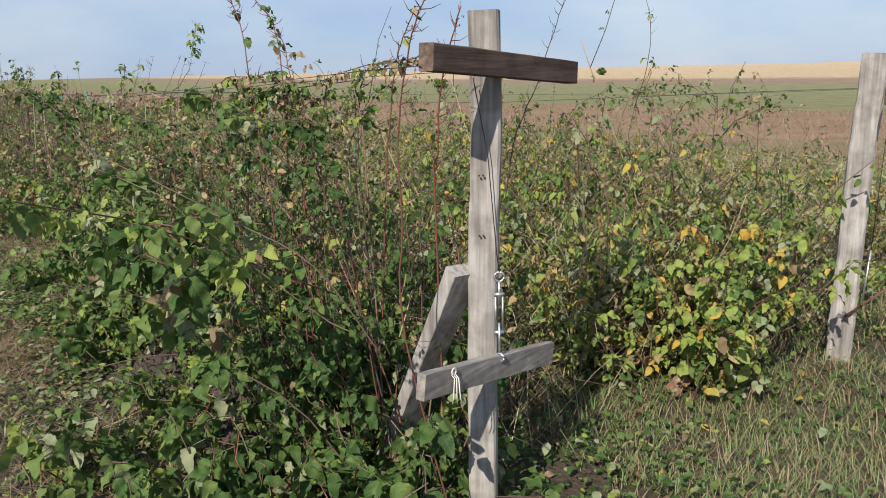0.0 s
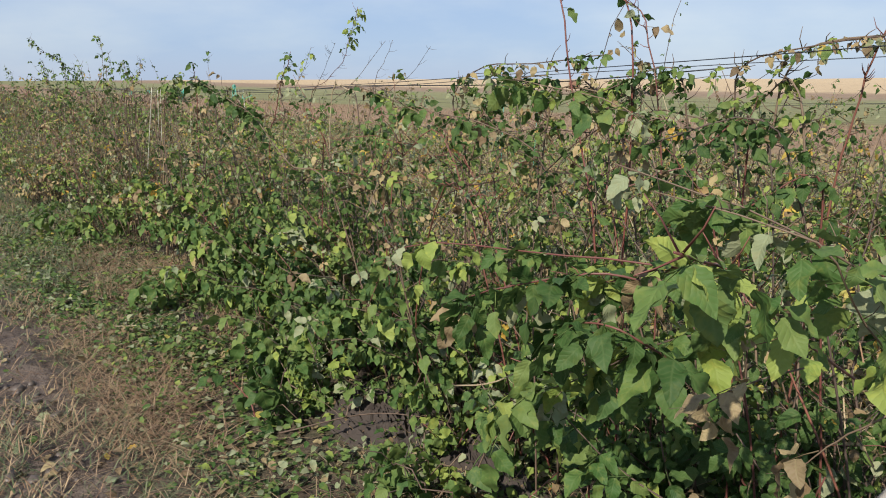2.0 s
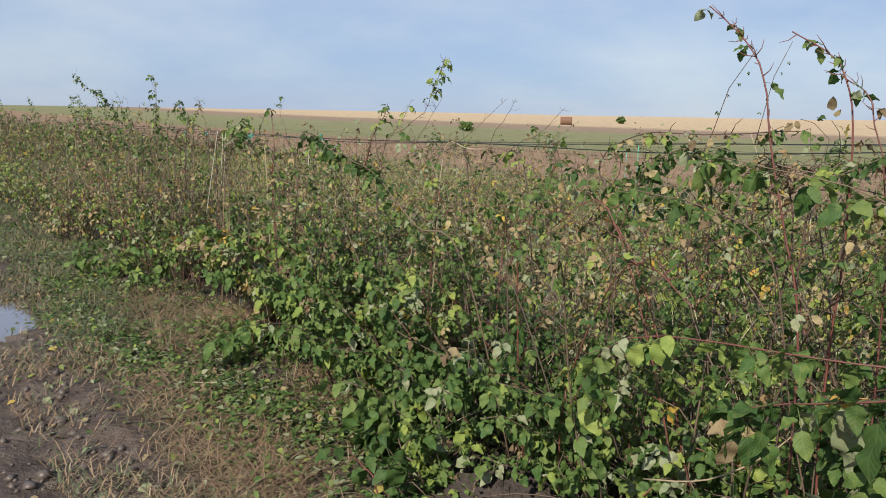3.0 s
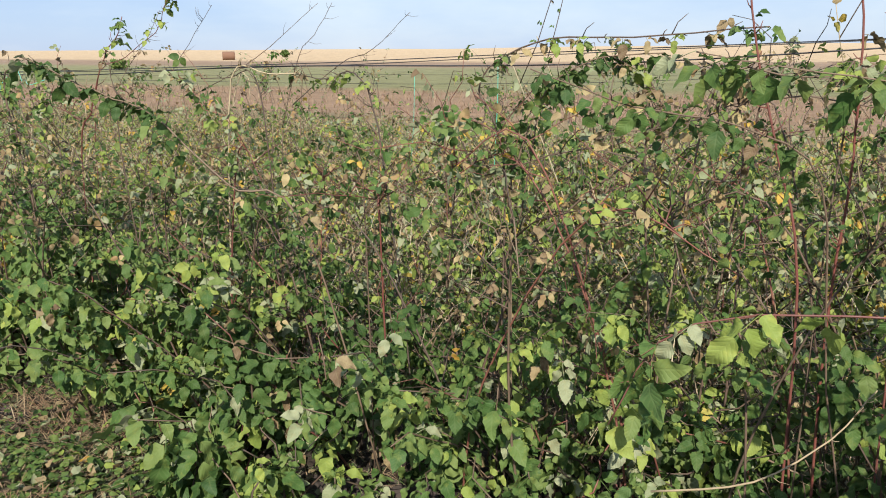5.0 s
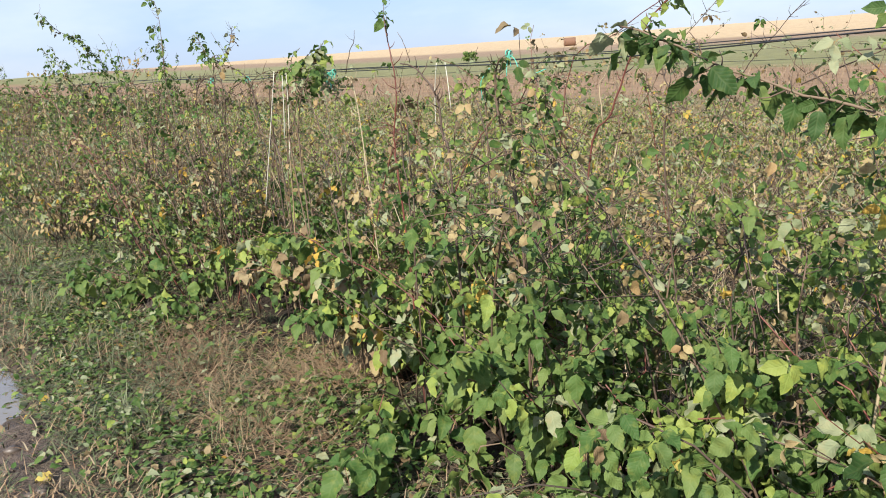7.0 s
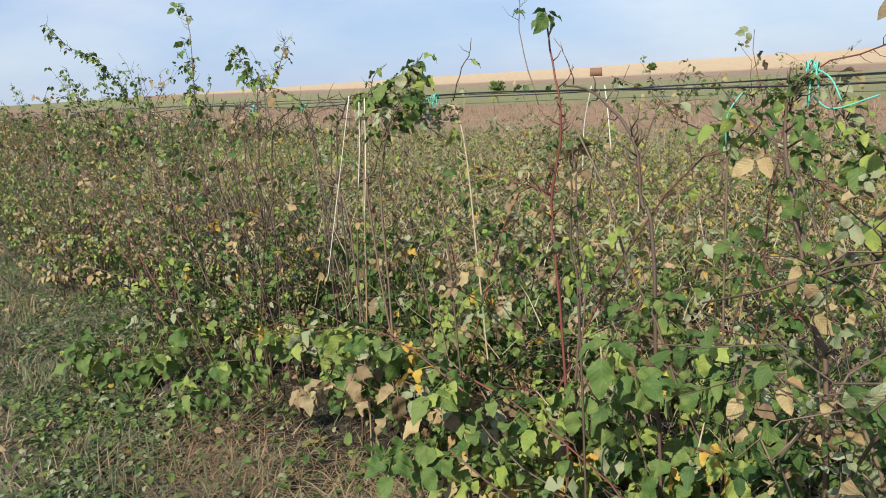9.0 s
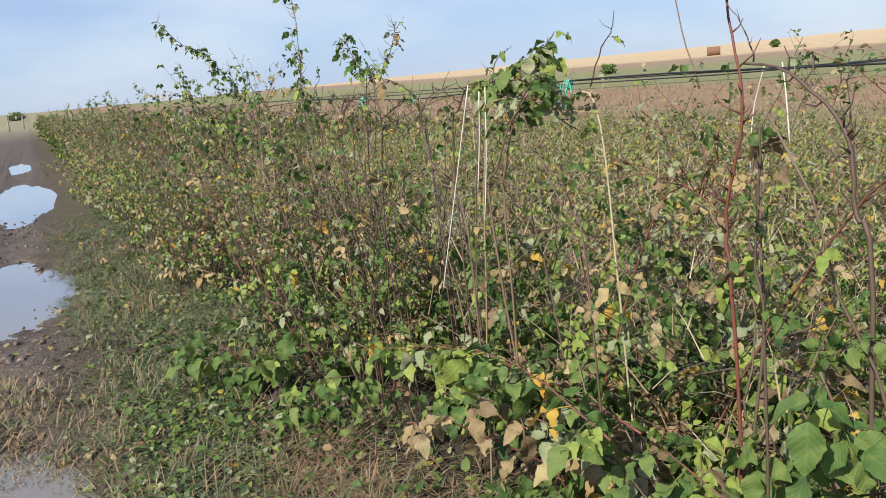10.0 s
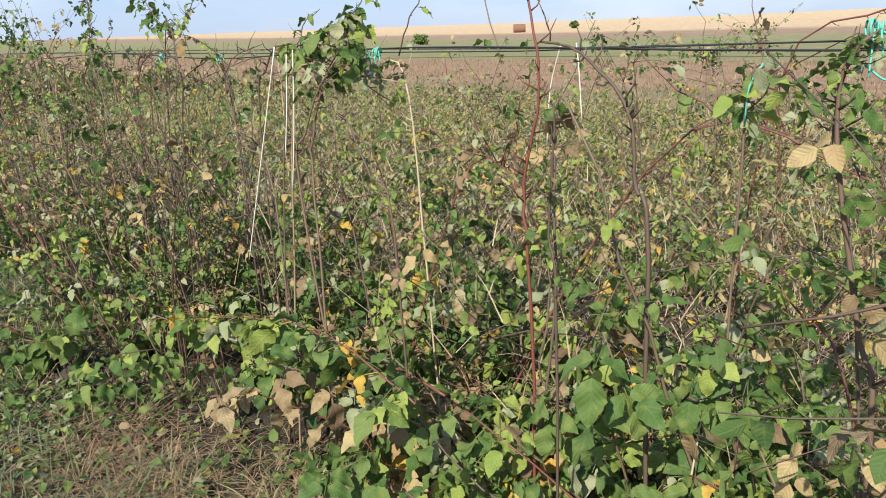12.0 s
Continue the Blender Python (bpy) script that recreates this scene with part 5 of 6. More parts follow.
def leafy_canes():
    """Leafy canes that reach the wire at the near end of the row."""
    rng = np.random.default_rng(65)
    for u in (0.30, 0.42, 0.55, 0.70, 0.82, 0.95, 1.15):
        v, h, d = rng.normal(-0.18, 0.12), rng.uniform(1.22, 1.46), rng.normal(0, 0.12)
        pts = [(u, v * 0.4, 0), (u + d * 0.3, v * 0.7, 0.6), (u + d, v, h - 0.2), (u + d * 1.6, v - 0.04, h), (u + d * 2.6 + 0.06, v - 0.16, h - 0.06)]
        feature_cane(str(rng.choice(["brown", "red"])), 0.006, [tuple(round(float(c), 3) for c in q) for q in pts], (0.42, 0.05, 0.082, str(rng.choice(["deep", "deep", "faded"]))))


leafy_canes()


def bare_canes():
    """Old canes with withered side twigs, woven through the first row."""
    rng = np.random.default_rng(66)
    plan = [(u, 0.0) for u in (*np.linspace(0.25, 4.2, 30), *np.linspace(5.2, 9.4, 20))] + [(u, SPACING) for u in np.linspace(0.3, 7.0, 24)] + [(u, 2 * SPACING) for u in np.linspace(0.3, 7.0, 10)]
    for u, row in plan:
        u = float(u + rng.normal(0, 0.06))
        v, top, lean = float(rng.normal(-0.05, 0.16)), float(rng.uniform(0.85, 1.32)), float(rng.normal(0, 0.36))
        if u < 1.2:
            lean = abs(lean)
        foot = uv(u, row + v * 0.5)
        base = uv(u, row + v * 0.5, ground_z(u, row + v * 0.5))
        line = spline([Vector((0, 0, 0)), uv(u + lean * 0.3, row + v, top * 0.5) - foot, uv(u + lean, row + v * 1.4, top) - foot, uv(u + lean * 1.7, row + v * 1.7, top * 0.92) - foot], 4)
        tubes, leaves = [tube(line, 0.0042, 0.0016, 5)], []
        for k in range(13):
            p, d = along(line, float(rng.uniform(0.25, 0.98)))
            tw = bend_line(rng, p, rng.uniform(0, 6.28), rng.uniform(0.4, 1.5), rng.uniform(0.12, 0.42), rng.uniform(-0.3, 0.8), 0.012, 5)
            tubes.append(tube(tw, 0.0020, 0.0009, 3))
            for f in (0.35, 0.6, 0.8, 1.0):
                q, e = along(tw, f)
                leaves.append((q, Vector(rng.normal(0, 1, 3)) - Vector((0, 0, 0.6)), Vector(rng.normal(0, 0.6, 3)) + Vector((0, 0, 1)), rng.uniform(0.035, 0.075), int(rng.choice(7, p=(0.33, 0.07, 0.12, 0.02, 0.14, 0.18, 0.14)))))
        cane = thing("raspberry_cane", base, "old brown raspberry cane with withered side twigs", "raspberry cane", "canes on the trellis")
        bark = CANE_MATERIALS["brown" if rng.random() < 0.8 else "red"]
        part("stem", mesh_from("stem", *tubes[0], bark), cane)
        part("twiggy_growth", mesh_from("twiggy_growth", *join_arrays(tubes[1:]), bark), cane, kind="stuff")
        part("foliage", foliage_mesh(leaves, ROUGH_LEAVES, rng), cane, kind="stuff")


bare_canes()


def fallen_cane(key, r, points):
    """A dead cane lying on the verge, with a few broken side twigs."""
    rng = CANE_RNG
    base = uv(points[0][0], points[0][1], ground_z(*points[0][:2]))
    line = spline([uv(u, v, ground_z(u, v) + z) - base for u, v, z in points], 5)
    tubes = [tube(line, r * 0.6, r * 0.3, 5)]
    for k in range(4):
        p, d = along(line, float(rng.uniform(0.2, 0.9)))
        tubes.append(tube(bend_line(rng, p, rng.uniform(0, 6.28), rng.uniform(1.0, 1.5), rng.uniform(0.04, 0.14), 0.2, 0.01, 4), r * 0.3, r * 0.15, 3))
    ob = new("fallen_cane", mesh_from("fallen_cane", *join_arrays(tubes), CANE_MATERIALS[key]))
    ob.matrix_basis = Matrix.Translation(base)
    tagged(ob, "dead raspberry cane lying across the verge beside the row", "raspberry cane", "fallen canes")


for key, r, points in (
    ('tan', 0.0045, [(1.63, -0.88, 0.015), (1.62, -0.69, 0.05), (1.65, -0.42, 0.015)]),
    ('brown', 0.006, [(2.25, -0.72, 0.07999999999999999), (2.07, -0.38, 0.12), (1.74, -0.12, 0.07999999999999999)]),
    ('tan', 0.005, [(4.26, -0.84, 0.019999999999999997), (4.06, -0.71, 0.06), (4.42, -0.22, 0.019999999999999997)]),
    ('brown', 0.005, [(1.24, -0.67, 0.04), (1.26, -0.45, 0.08), (1.03, -0.14, 0.04)]),
    ('tan', 0.004, [(1.49, -0.74, 0.015), (1.35, -0.44, 0.05), (1.22, -0.2, 0.015)]),
    ('tan', 0.005, [(1.64, -0.79, 0.015), (1.69, -0.51, 0.04), (1.78, -0.22, 0.015)]),
    ('tan', 0.004, [(2.48, -0.5, 0.21), (2.49, -0.22, 0.25), (2.63, 0.71, 0.21)]),
):
    fallen_cane(key, r, points)


def skyline_shoots():
    """Leafy shoots that rise above the wire down the row."""
    rng = np.random.default_rng(64)
    for u in np.concatenate([np.linspace(7.2, 12, 10), np.linspace(12.5, 26, 16)]):
        u += rng.normal(0, 0.15)
        v, top, lean = rng.normal(0, 0.15), rng.uniform(1.45, 1.75), rng.normal(0, 0.2)
        pts = [(u, v, 0), (u + 0.05, v, 0.8), (u + lean * 0.4, v, 1.3), (u + lean, v - 0.05, top)]
        feature_cane("brown", 0.0042, [tuple(round(float(c), 3) for c in q) for q in pts], (0.66, 0.06, 0.085, "green"))


skyline_shoots()


def twine(points, mat, label):
    pts = spline([uv(*p) for p in points], 4)
    wire_line("twine", pts, 0.0016, mat, label, "twine", "twine on the trellis")


WHITE_LABEL, GREEN_LABEL = "loose end of white twine hanging from the wire", "loose end of green twine hanging from the wire"
twine([(5.57, -0.15, 1.4), (5.67, -0.15, 1.16), (5.78, -0.15, 0.9), (5.83, -0.15, 0.78)], TWINE_WHITE, WHITE_LABEL)
twine([(5.6, -0.1, 1.38), (5.62, -0.1, 1.24), (5.65, -0.1, 1.1)], TWINE_WHITE, WHITE_LABEL)
twine([(5.6, -0.08, 1.39), (5.62, -0.08, 1.21), (5.66, -0.08, 1.0)], TWINE_WHITE, WHITE_LABEL)
twine([(4.95, 0.3, 1.39), (4.94, 0.3, 1.32), (4.93, 0.3, 1.21)], TWINE_WHITE, WHITE_LABEL)
twine([(4.98, 0.28, 1.39), (5.03, 0.3, 1.28), (5.04, 0.3, 1.14)], TWINE_WHITE, WHITE_LABEL)
twine([(3.2, 1.5, 1.35), (3.21, 1.5, 1.11), (3.23, 1.5, 0.88)], TWINE_GREEN, GREEN_LABEL)
twine([(2.19, 0.35, 1.43), (2.19, 0.35, 1.29), (2.2, 0.35, 1.05)], TWINE_GREEN, GREEN_LABEL)
twine([(4.33, 0.0, 1.37), (4.34, -0.03, 1.33), (4.35, -0.02, 1.27)], TWINE_GREEN, GREEN_LABEL)
twine([(4.08, -0.0, 1.36), (4.14, -0.03, 1.34), (4.18, -0.02, 1.36)], TWINE_GREEN, GREEN_LABEL)



def twine_knot(u, v, z, seed):
    """Green twine wound round a cane and the wire, with loose tails."""
    rng = np.random.default_rng(seed)
    c = uv(u, v, z)
    knot = thing("twine_knot", c, "knot of green twine tying a cane to the wire", "twine", "twine on the trellis")
    along_row = Vector((RU[0], RU[1], 0))
    for k in range(4):
        a = (along_row * rng.normal(0.3, 0.3) + Vector((RV[0], RV[1], 0))).normalized()
        tube_part("twine_loop", knot, ring(along_row * (0.006 * (k - 1.5)), a, (0, 0, 1), rng.uniform(0.007, 0.012)), 0.0016, TWINE_GREEN)
    for k in range(4):
        d = along_row * rng.normal(0, 0.8) + Vector((0, 0, rng.uniform(-1.0, 0.3))) - Vector((RV[0], RV[1], 0)) * rng.uniform(0.1, 0.5)
        ln = rng.uniform(0.025, 0.055)
        tube_part("twine_tail", knot, spline([Vector((0, 0, 0)), d * ln * 0.6, d * ln + Vector((0, 0, -0.025))], 4), 0.0014, TWINE_GREEN)


for k, p in enumerate([(4.15, -0.08, 1.41), (5.36, 0.02, 1.38), (6.73, 0.02, 1.37), (5.4, 0.02, 1.37), (6.26, 0.02, 1.37)]):
    twine_knot(*p, k)


# ---- ground cover ----
def blades(rng, U, V, length, width, lie, mats, name, label, category, mat_pick, raised=0.0):
    """Grass blades of three triangles each, standing or lying by lie (0 to 1)."""
    n = len(U)
    X, Y = uv_np(U, V)
    Z = height(U, V) + raised
    az = rng.uniform(0, 2 * math.pi, n)
    tilt = np.clip(rng.normal(0.35, 0.25, n) * (1 - lie) + lie * rng.normal(1.35, 0.15, n), 0, 1.52)
    L, W = length * rng.uniform(0.5, 1.3, n), width * rng.uniform(0.6, 1.3, n)
    dx, dy = np.cos(az), np.sin(az)
    sx, sy = -dy * W / 2, dx * W / 2
    h1, o1 = L * 0.55 * np.cos(tilt), L * 0.55 * np.sin(tilt)
    t2 = np.minimum(tilt + rng.uniform(0.1, 0.7, n), 1.65)
    h2, o2 = h1 + L * 0.45 * np.cos(t2), o1 + L * 0.45 * np.sin(t2)
    lift = lie * rng.uniform(0.004, 0.03, n)
    base = np.stack([X, Y, Z - 0.005 + lift], 1)
    P = np.zeros((n, 5, 3))
    P[:, 0] = base + np.stack([sx, sy, 0 * X], 1)
    P[:, 1] = base - np.stack([sx, sy, 0 * X], 1)
    P[:, 2] = base + np.stack([dx * o1 + sx * 0.8, dy * o1 + sy * 0.8, h1], 1)
    P[:, 3] = base + np.stack([dx * o1 - sx * 0.8, dy * o1 - sy * 0.8, h1], 1)
    P[:, 4] = base + np.stack([dx * o2, dy * o2, np.maximum(h2, 0.006 - raised)], 1)
    T = np.array([(0, 1, 3), (0, 3, 2), (2, 3, 4)])
    F = (T[None] + (np.arange(n) * 5)[:, None, None]).reshape(-1, 3)
    M = np.repeat(mat_pick, 3)
    ob = new(name, mesh_from(name, P.reshape(-1, 3), F, mats, None, M))
    return tagged(ob, label, category, kind="stuff")


def patchy(rng, n, u0, u1, v0, v1, freq, seed, cut):
    """Places gathered in patches."""
    U, V = rng.uniform(u0, u1, n * 3), rng.uniform(v0, v1, n * 3)
    keep = wobble(U * freq, V * freq, seed) + rng.normal(0, 0.25, n * 3) > cut
    return U[keep][:n], V[keep][:n]


def ground_cover():
    rng = np.random.default_rng(31)
    mats = [GRASS_GREEN, GRASS_DRY]
    U, V = patchy(rng, 42000, -1.5, 16, -1.25, 0.05, 1.9, 2.0, 0.0)
    green = rng.random(len(U)) < np.clip(0.74 + 0.03 * U + 0.3 * wobble(U * 2.2, V * 2.2, 8.0), 0.3, 0.97)
    blades(rng, U, V, 0.050, 0.0034, 0.70, mats, "verge_grass", "short patchy green and brown grass on the verge", "grass", (~green).astype(int))
    U, V = patchy(rng, 7000, 5.5, 16, -1.2, -0.1, 1.3, 14.0, 0.1)
    blades(rng, U, V, 0.13, 0.0045, 0.95, [GRASS_GREY, GRASS_GREEN], "flattened_grass", "long grey-green grass lying flat on the verge", "grass", rng.integers(2, size=len(U)))
    U, V = patchy(rng, 150, 5.0, 12, -1.1, -0.15, 2.6, 3.0, 0.2)
    U, V = np.repeat(U, 14) + rng.normal(0, 0.03, len(U) * 14), np.repeat(V, 14) + rng.normal(0, 0.03, len(V) * 14)
    blades(rng, U, V, 0.13, 0.004, 0.1, mats, "grass_tufts", "tufts of green and straw-coloured grass", "grass", (rng.random(len(U)) < 0.4).astype(int))
    # matted straw: place along and across the row, spread, number
    spots = ((2.9, -1.02, 0.35, 0.14, 900), (3.3, -0.95, 0.35, 0.17, 1100), (4.1, -0.98, 0.3, 0.12, 600), (5.45, -0.16, 0.18, 0.12, 900), (5.25, -0.05, 0.12, 0.08, 500), (6.1, -0.48, 0.35, 0.10, 700),
             (6.4, -0.42, 0.35, 0.17, 800), (3.75, -0.30, 0.22, 0.10, 500), (5.5, -0.62, 0.45, 0.09, 600), (1.2, -0.95, 0.5, 0.2, 600), (5.0, -0.50, 0.2, 0.1, 300))
    U = np.concatenate([rng.normal(a, c, n) for a, b, c, d, n in spots])
    V = np.concatenate([rng.normal(b, d, n) for a, b, c, d, n in spots])
    blades(rng, U, V, 0.155, 0.0036, 0.86, [GRASS_DRY, STRAW_RED], "straw_patch", "matted patch of reddish brown straw beside the row", "straw", np.where(np.abs(U - 5.4) < 0.35, 0, rng.integers(2, size=len(U))))
    U, V = patchy(rng, 4200, -1.5, 12, -1.2, 0.05, 1.7, 5.0, 0.3)
    blades(rng, U, V, 0.12, 0.0036, 0.93, mats, "straw_litter", "flattened brown straw lying on the soil", "straw", np.ones(len(U), int))
    # mats of small-leaved green weeds
    spots = ((4.6, -0.40, 0.35, 0.13), (2.85, -0.42, 0.3, 0.12), (5.6, -0.98, 0.5, 0.16), (6.5, -1.02, 0.4, 0.14), (8.3, -0.5, 0.7, 0.2), (7.7, -0.8, 0.5, 0.2), (2.2, -0.85, 0.5, 0.16), (4.9, -0.9, 0.4, 0.15),
             (3.7, -0.66, 0.35, 0.10), (9.6, -0.75, 1.0, 0.2), (12.0, -0.65, 1.5, 0.22), (6.9, -0.62, 0.4, 0.12), (4.0, -0.75, 0.5, 0.15), (0.9, -0.9, 0.5, 0.25))
    m = 800
    U = np.concatenate([rng.normal(a, c, m) for a, b, c, d in spots])
    V = np.concatenate([rng.normal(b, d, m) for a, b, c, d in spots])
    n = len(U)
    X, Y = uv_np(U, V)
    P = np.stack([X, Y, height(U, V) + 0.055 * rng.random(n) ** 2], 1)
    ax = np.stack([rng.normal(0, 1, n), rng.normal(0, 1, n), rng.uniform(-0.2, 0.6, n)], 1)
    up = np.stack([rng.normal(0, 0.4, n), rng.normal(0, 0.4, n), np.ones(n)], 1)
    me = spread("weed_mats", TINY_LEAVES, P, frames(ax, up), rng.uniform(0.016, 0.044, n), rng.integers(5, size=n), LEAF_MATERIALS, rng.choice(6, size=n, p=(0.48, 0.04, 0.17, 0.0, 0.11, 0.20)))
    tagged(new("weed_mats", me), "mats of small green weeds spreading over the verge", "weeds", kind="stuff")
    U, V = patchy(rng, 16000, -2.0, 16, 0.5, 1.9, 1.4, 7.0, -0.4)
    U2, V2 = patchy(rng, 40000, -2.2, 1.4, 0.6, 4.4, 1.7, 3.0, -0.5)
    U, V = np.concatenate([U, U2]), np.concatenate([V, V2])
    blades(rng, U, V, 0.085, 0.0036, 0.35, [GRASS_FRESH, GRASS_DRY], "alley_grass", "green grass between the raspberry rows", "grass", (rng.random(len(U)) < 0.32).astype(int))
    U, V = patchy(rng, 16000, 0.0, 40, 2.8, 8.5, 0.8, 1.0, -0.3)
    blades(rng, U, V, 0.35, 0.008, 0.1, mats, "weeds", "tall mixed weeds between the far rows", "weeds", (rng.random(len(U)) < 0.55).astype(int))
    U, V = patchy(rng, 22000, -6.0, 70, 7.8, 29, 0.35, 4.0, -0.5)
    blades(rng, U, V, 0.22, 0.012, 0.3, mats, "dry_field_weeds", "dry reddish brown weeds on the fallow field", "weeds", (rng.random(len(U)) < 0.85).astype(int))
    U, V = patchy(rng, 9000, 4, 60, -12, -4.2, 0.5, 6.0, -0.5)
    blades(rng, U, V, 0.25, 0.012, 0.2, mats, "far_verge_grass", "yellowing grass beyond the muddy track", "grass", (rng.random(len(U)) < 0.5).astype(int))
    # dry stalks standing in the rows
    n = 9000
    U = 0.3 + 34 * rng.random(n) ** 1.6
    V = SPACING * rng.integers(0, 4, n) + rng.normal(0.1, 0.42, n)
    keep = V > 0.2
    U, V = U[keep], V[keep]
    blades(rng, U, V, 0.55, 0.0042, 0.45, [CANE_TAN, GRASS_DRY, CANE_BROWN], "dry_stalks", "dry tan and brown stalks standing among the bushes", "stalks", rng.choice(3, size=len(U), p=(0.50, 0.40, 0.10)))
    U, V = patchy(rng, 36000, 0.6, 20, 0.4, 9.0, 1.0, 12.0, -0.4)
    blades(rng, U, V, 0.60, 0.0050, 0.62, [CANE_TAN, GRASS_DRY], "leaning_straw", "pale dry grass leaning between the rows", "straw", rng.integers(2, size=len(U)))
    # broken twigs and dry stems caught in the bushes
    n = 26000
    U, V = 0.4 + 13 * rng.random(n) ** 1.2, rng.uniform(-0.05, 5.2, n)
    blades(rng, U, V, 0.20, 0.0032, 0.62, [CANE_TAN, GRASS_DRY, CANE_BROWN], "dry_twigs", "thin dry twigs caught among the raspberry bushes", "twigs", rng.choice(3, size=n, p=(0.42, 0.30, 0.28)), rng.uniform(0.12, 0.80, n))
    # litter on the edge of the track
    U, V = patchy(rng, 6000, 0.5, 9, -1.7, -1.05, 1.5, 8.0, 0.0)
    blades(rng, U, V, 0.09, 0.005, 0.6, mats, "track_litter", "trodden grass and straw at the edge of the track", "grass", (rng.random(len(U)) < 0.6).astype(int))
    # low weeds with round leaves, and fallen leaves
    U, V = patchy(rng, 6000, -1.2, 14, -1.05, -0.05, 1.8, 9.0, 0.25)
    n = len(U)
    X, Y = uv_np(U, V)
    P = np.stack([X, Y, height(U, V) + rng.uniform(0.0, 0.05, n)], 1)
    ax = np.stack([rng.normal(0, 1, n), rng.normal(0, 1, n), rng.uniform(-0.1, 0.6, n)], 1)
    up = np.stack([rng.normal(0, 0.3, n), rng.normal(0, 0.3, n), np.ones(n)], 1)
    me = spread("ground_weeds", TINY_LEAVES, P, frames(ax, up), rng.uniform(0.016, 0.042, n), rng.integers(5, size=n), LEAF_MATERIALS, rng.choice(5, size=n, p=(0.74, 0.12, 0.06, 0.0, 0.08)))
    tagged(new("ground_weeds", me), "low green weeds creeping over the verge", "weeds", kind="stuff")
    # clumps of long grey-green grass fallen over on the verge
    c = 70
    CU, CV = rng.uniform(5.5, 13, c), rng.uniform(-1.15, -0.25, c)
    k = 40
    U = np.repeat(CU, k) + rng.normal(0, 0.07, c * k)
    V = np.repeat(CV, k) + rng.normal(0, 0.05, c * k)
    blades(rng, U, V, 0.20, 0.0042, 0.7, [GRASS_GREY, GRASS_GREEN, GRASS_DRY], "fallen_grass_clumps", "clumps of long grass fallen over on the verge", "grass", rng.choice(3, size=len(U), p=(0.45, 0.3, 0.25)))
    # broad-leaved weeds and litter round the end posts
    U, V = patchy(rng, 5200, -1.8, 1.3, -0.3, 3.6, 2.0, 6.5, -0.05)
    U2, V2 = patchy(rng, 3000, -1.2, 8.5, -1.05, -0.05, 2.2, 7.5, 0.25)
    U, V = np.concatenate([U, U2]), np.concatenate([V, V2])
    n = len(U)
    X, Y = uv_np(U, V)
    P = np.stack([X, Y, height(U, V) + 0.01 + 0.09 * rng.random(n) ** 2], 1)
    ax = np.stack([rng.normal(0, 1, n), rng.normal(0, 1, n), rng.uniform(-0.4, 0.5, n)], 1)
    up = np.stack([rng.normal(0, 0.4, n), rng.normal(0, 0.4, n), np.ones(n)], 1)
    me = spread("broad_weeds", SINGLE_LEAVES, P, frames(ax, up), rng.uniform(0.025, 0.065, n), rng.integers(5, size=n), LEAF_MATERIALS, rng.choice(6, size=n, p=(0.50, 0.10, 0.10, 0.01, 0.09, 0.20)))
    tagged(new("broad_weeds", me), "broad-leaved green weeds and litter at the row ends", "weeds", kind="stuff")
    # withered leaves caught among the canes of the rows behind
    n = 52000
    U, V = 0.5 + 17 * rng.random(n) ** 1.4, rng.uniform(0.45, 7.6, n)
    X, Y = uv_np(U, V)
    P = np.stack([X, Y, height(U, V) + 0.10 + (0.66 - 0.03 * V) * rng.random(n) ** 0.7], 1)
    ax, up = rng.normal(0, 1, (n, 3)), rng.normal(0, 1, (n, 3)) + np.array([0, 0, 0.8])
    me = spread("withered_leaves", CURLED_LEAVES, P, frames(ax, up), rng.uniform(0.024, 0.062, n), rng.integers(5, size=n), LEAF_MATERIALS, rng.choice(7, size=n, p=(0.05, 0.30, 0.24, 0.06, 0.07, 0.0, 0.28)))
    tagged(new("withered_leaves", me), "small pale withered leaves caught among the canes", "leaves", kind="stuff")
    n = 1600
    U, V = rng.uniform(-1, 12, n), -0.75 + rng.normal(0, 0.55, n)
    X, Y = uv_np(U, V)
    P = np.stack([X, Y, height(U, V) + 0.012], 1)
    ax = np.stack([rng.normal(0, 1, n), rng.normal(0, 1, n), rng.normal(0, 0.15, n)], 1)
    up = np.stack([rng.normal(0, 0.35, n), rng.normal(0, 0.35, n), np.ones(n)], 1)
    me = spread("fallen_leaves", SINGLE_LEAVES, P, frames(ax, up), rng.uniform(0.04, 0.08, n), rng.integers(5, size=n), LEAF_MATERIALS, rng.choice(5, size=n, p=(0.05, 0.05, 0.4, 0.05, 0.45)))
    tagged(new("fallen_leaves", me), "pale and brown fallen leaves scattered on the soil", "leaves", kind="stuff")


ground_cover()


SOIL = plain_material("dug_soil", (0.055, 0.042, 0.035), 0.95)


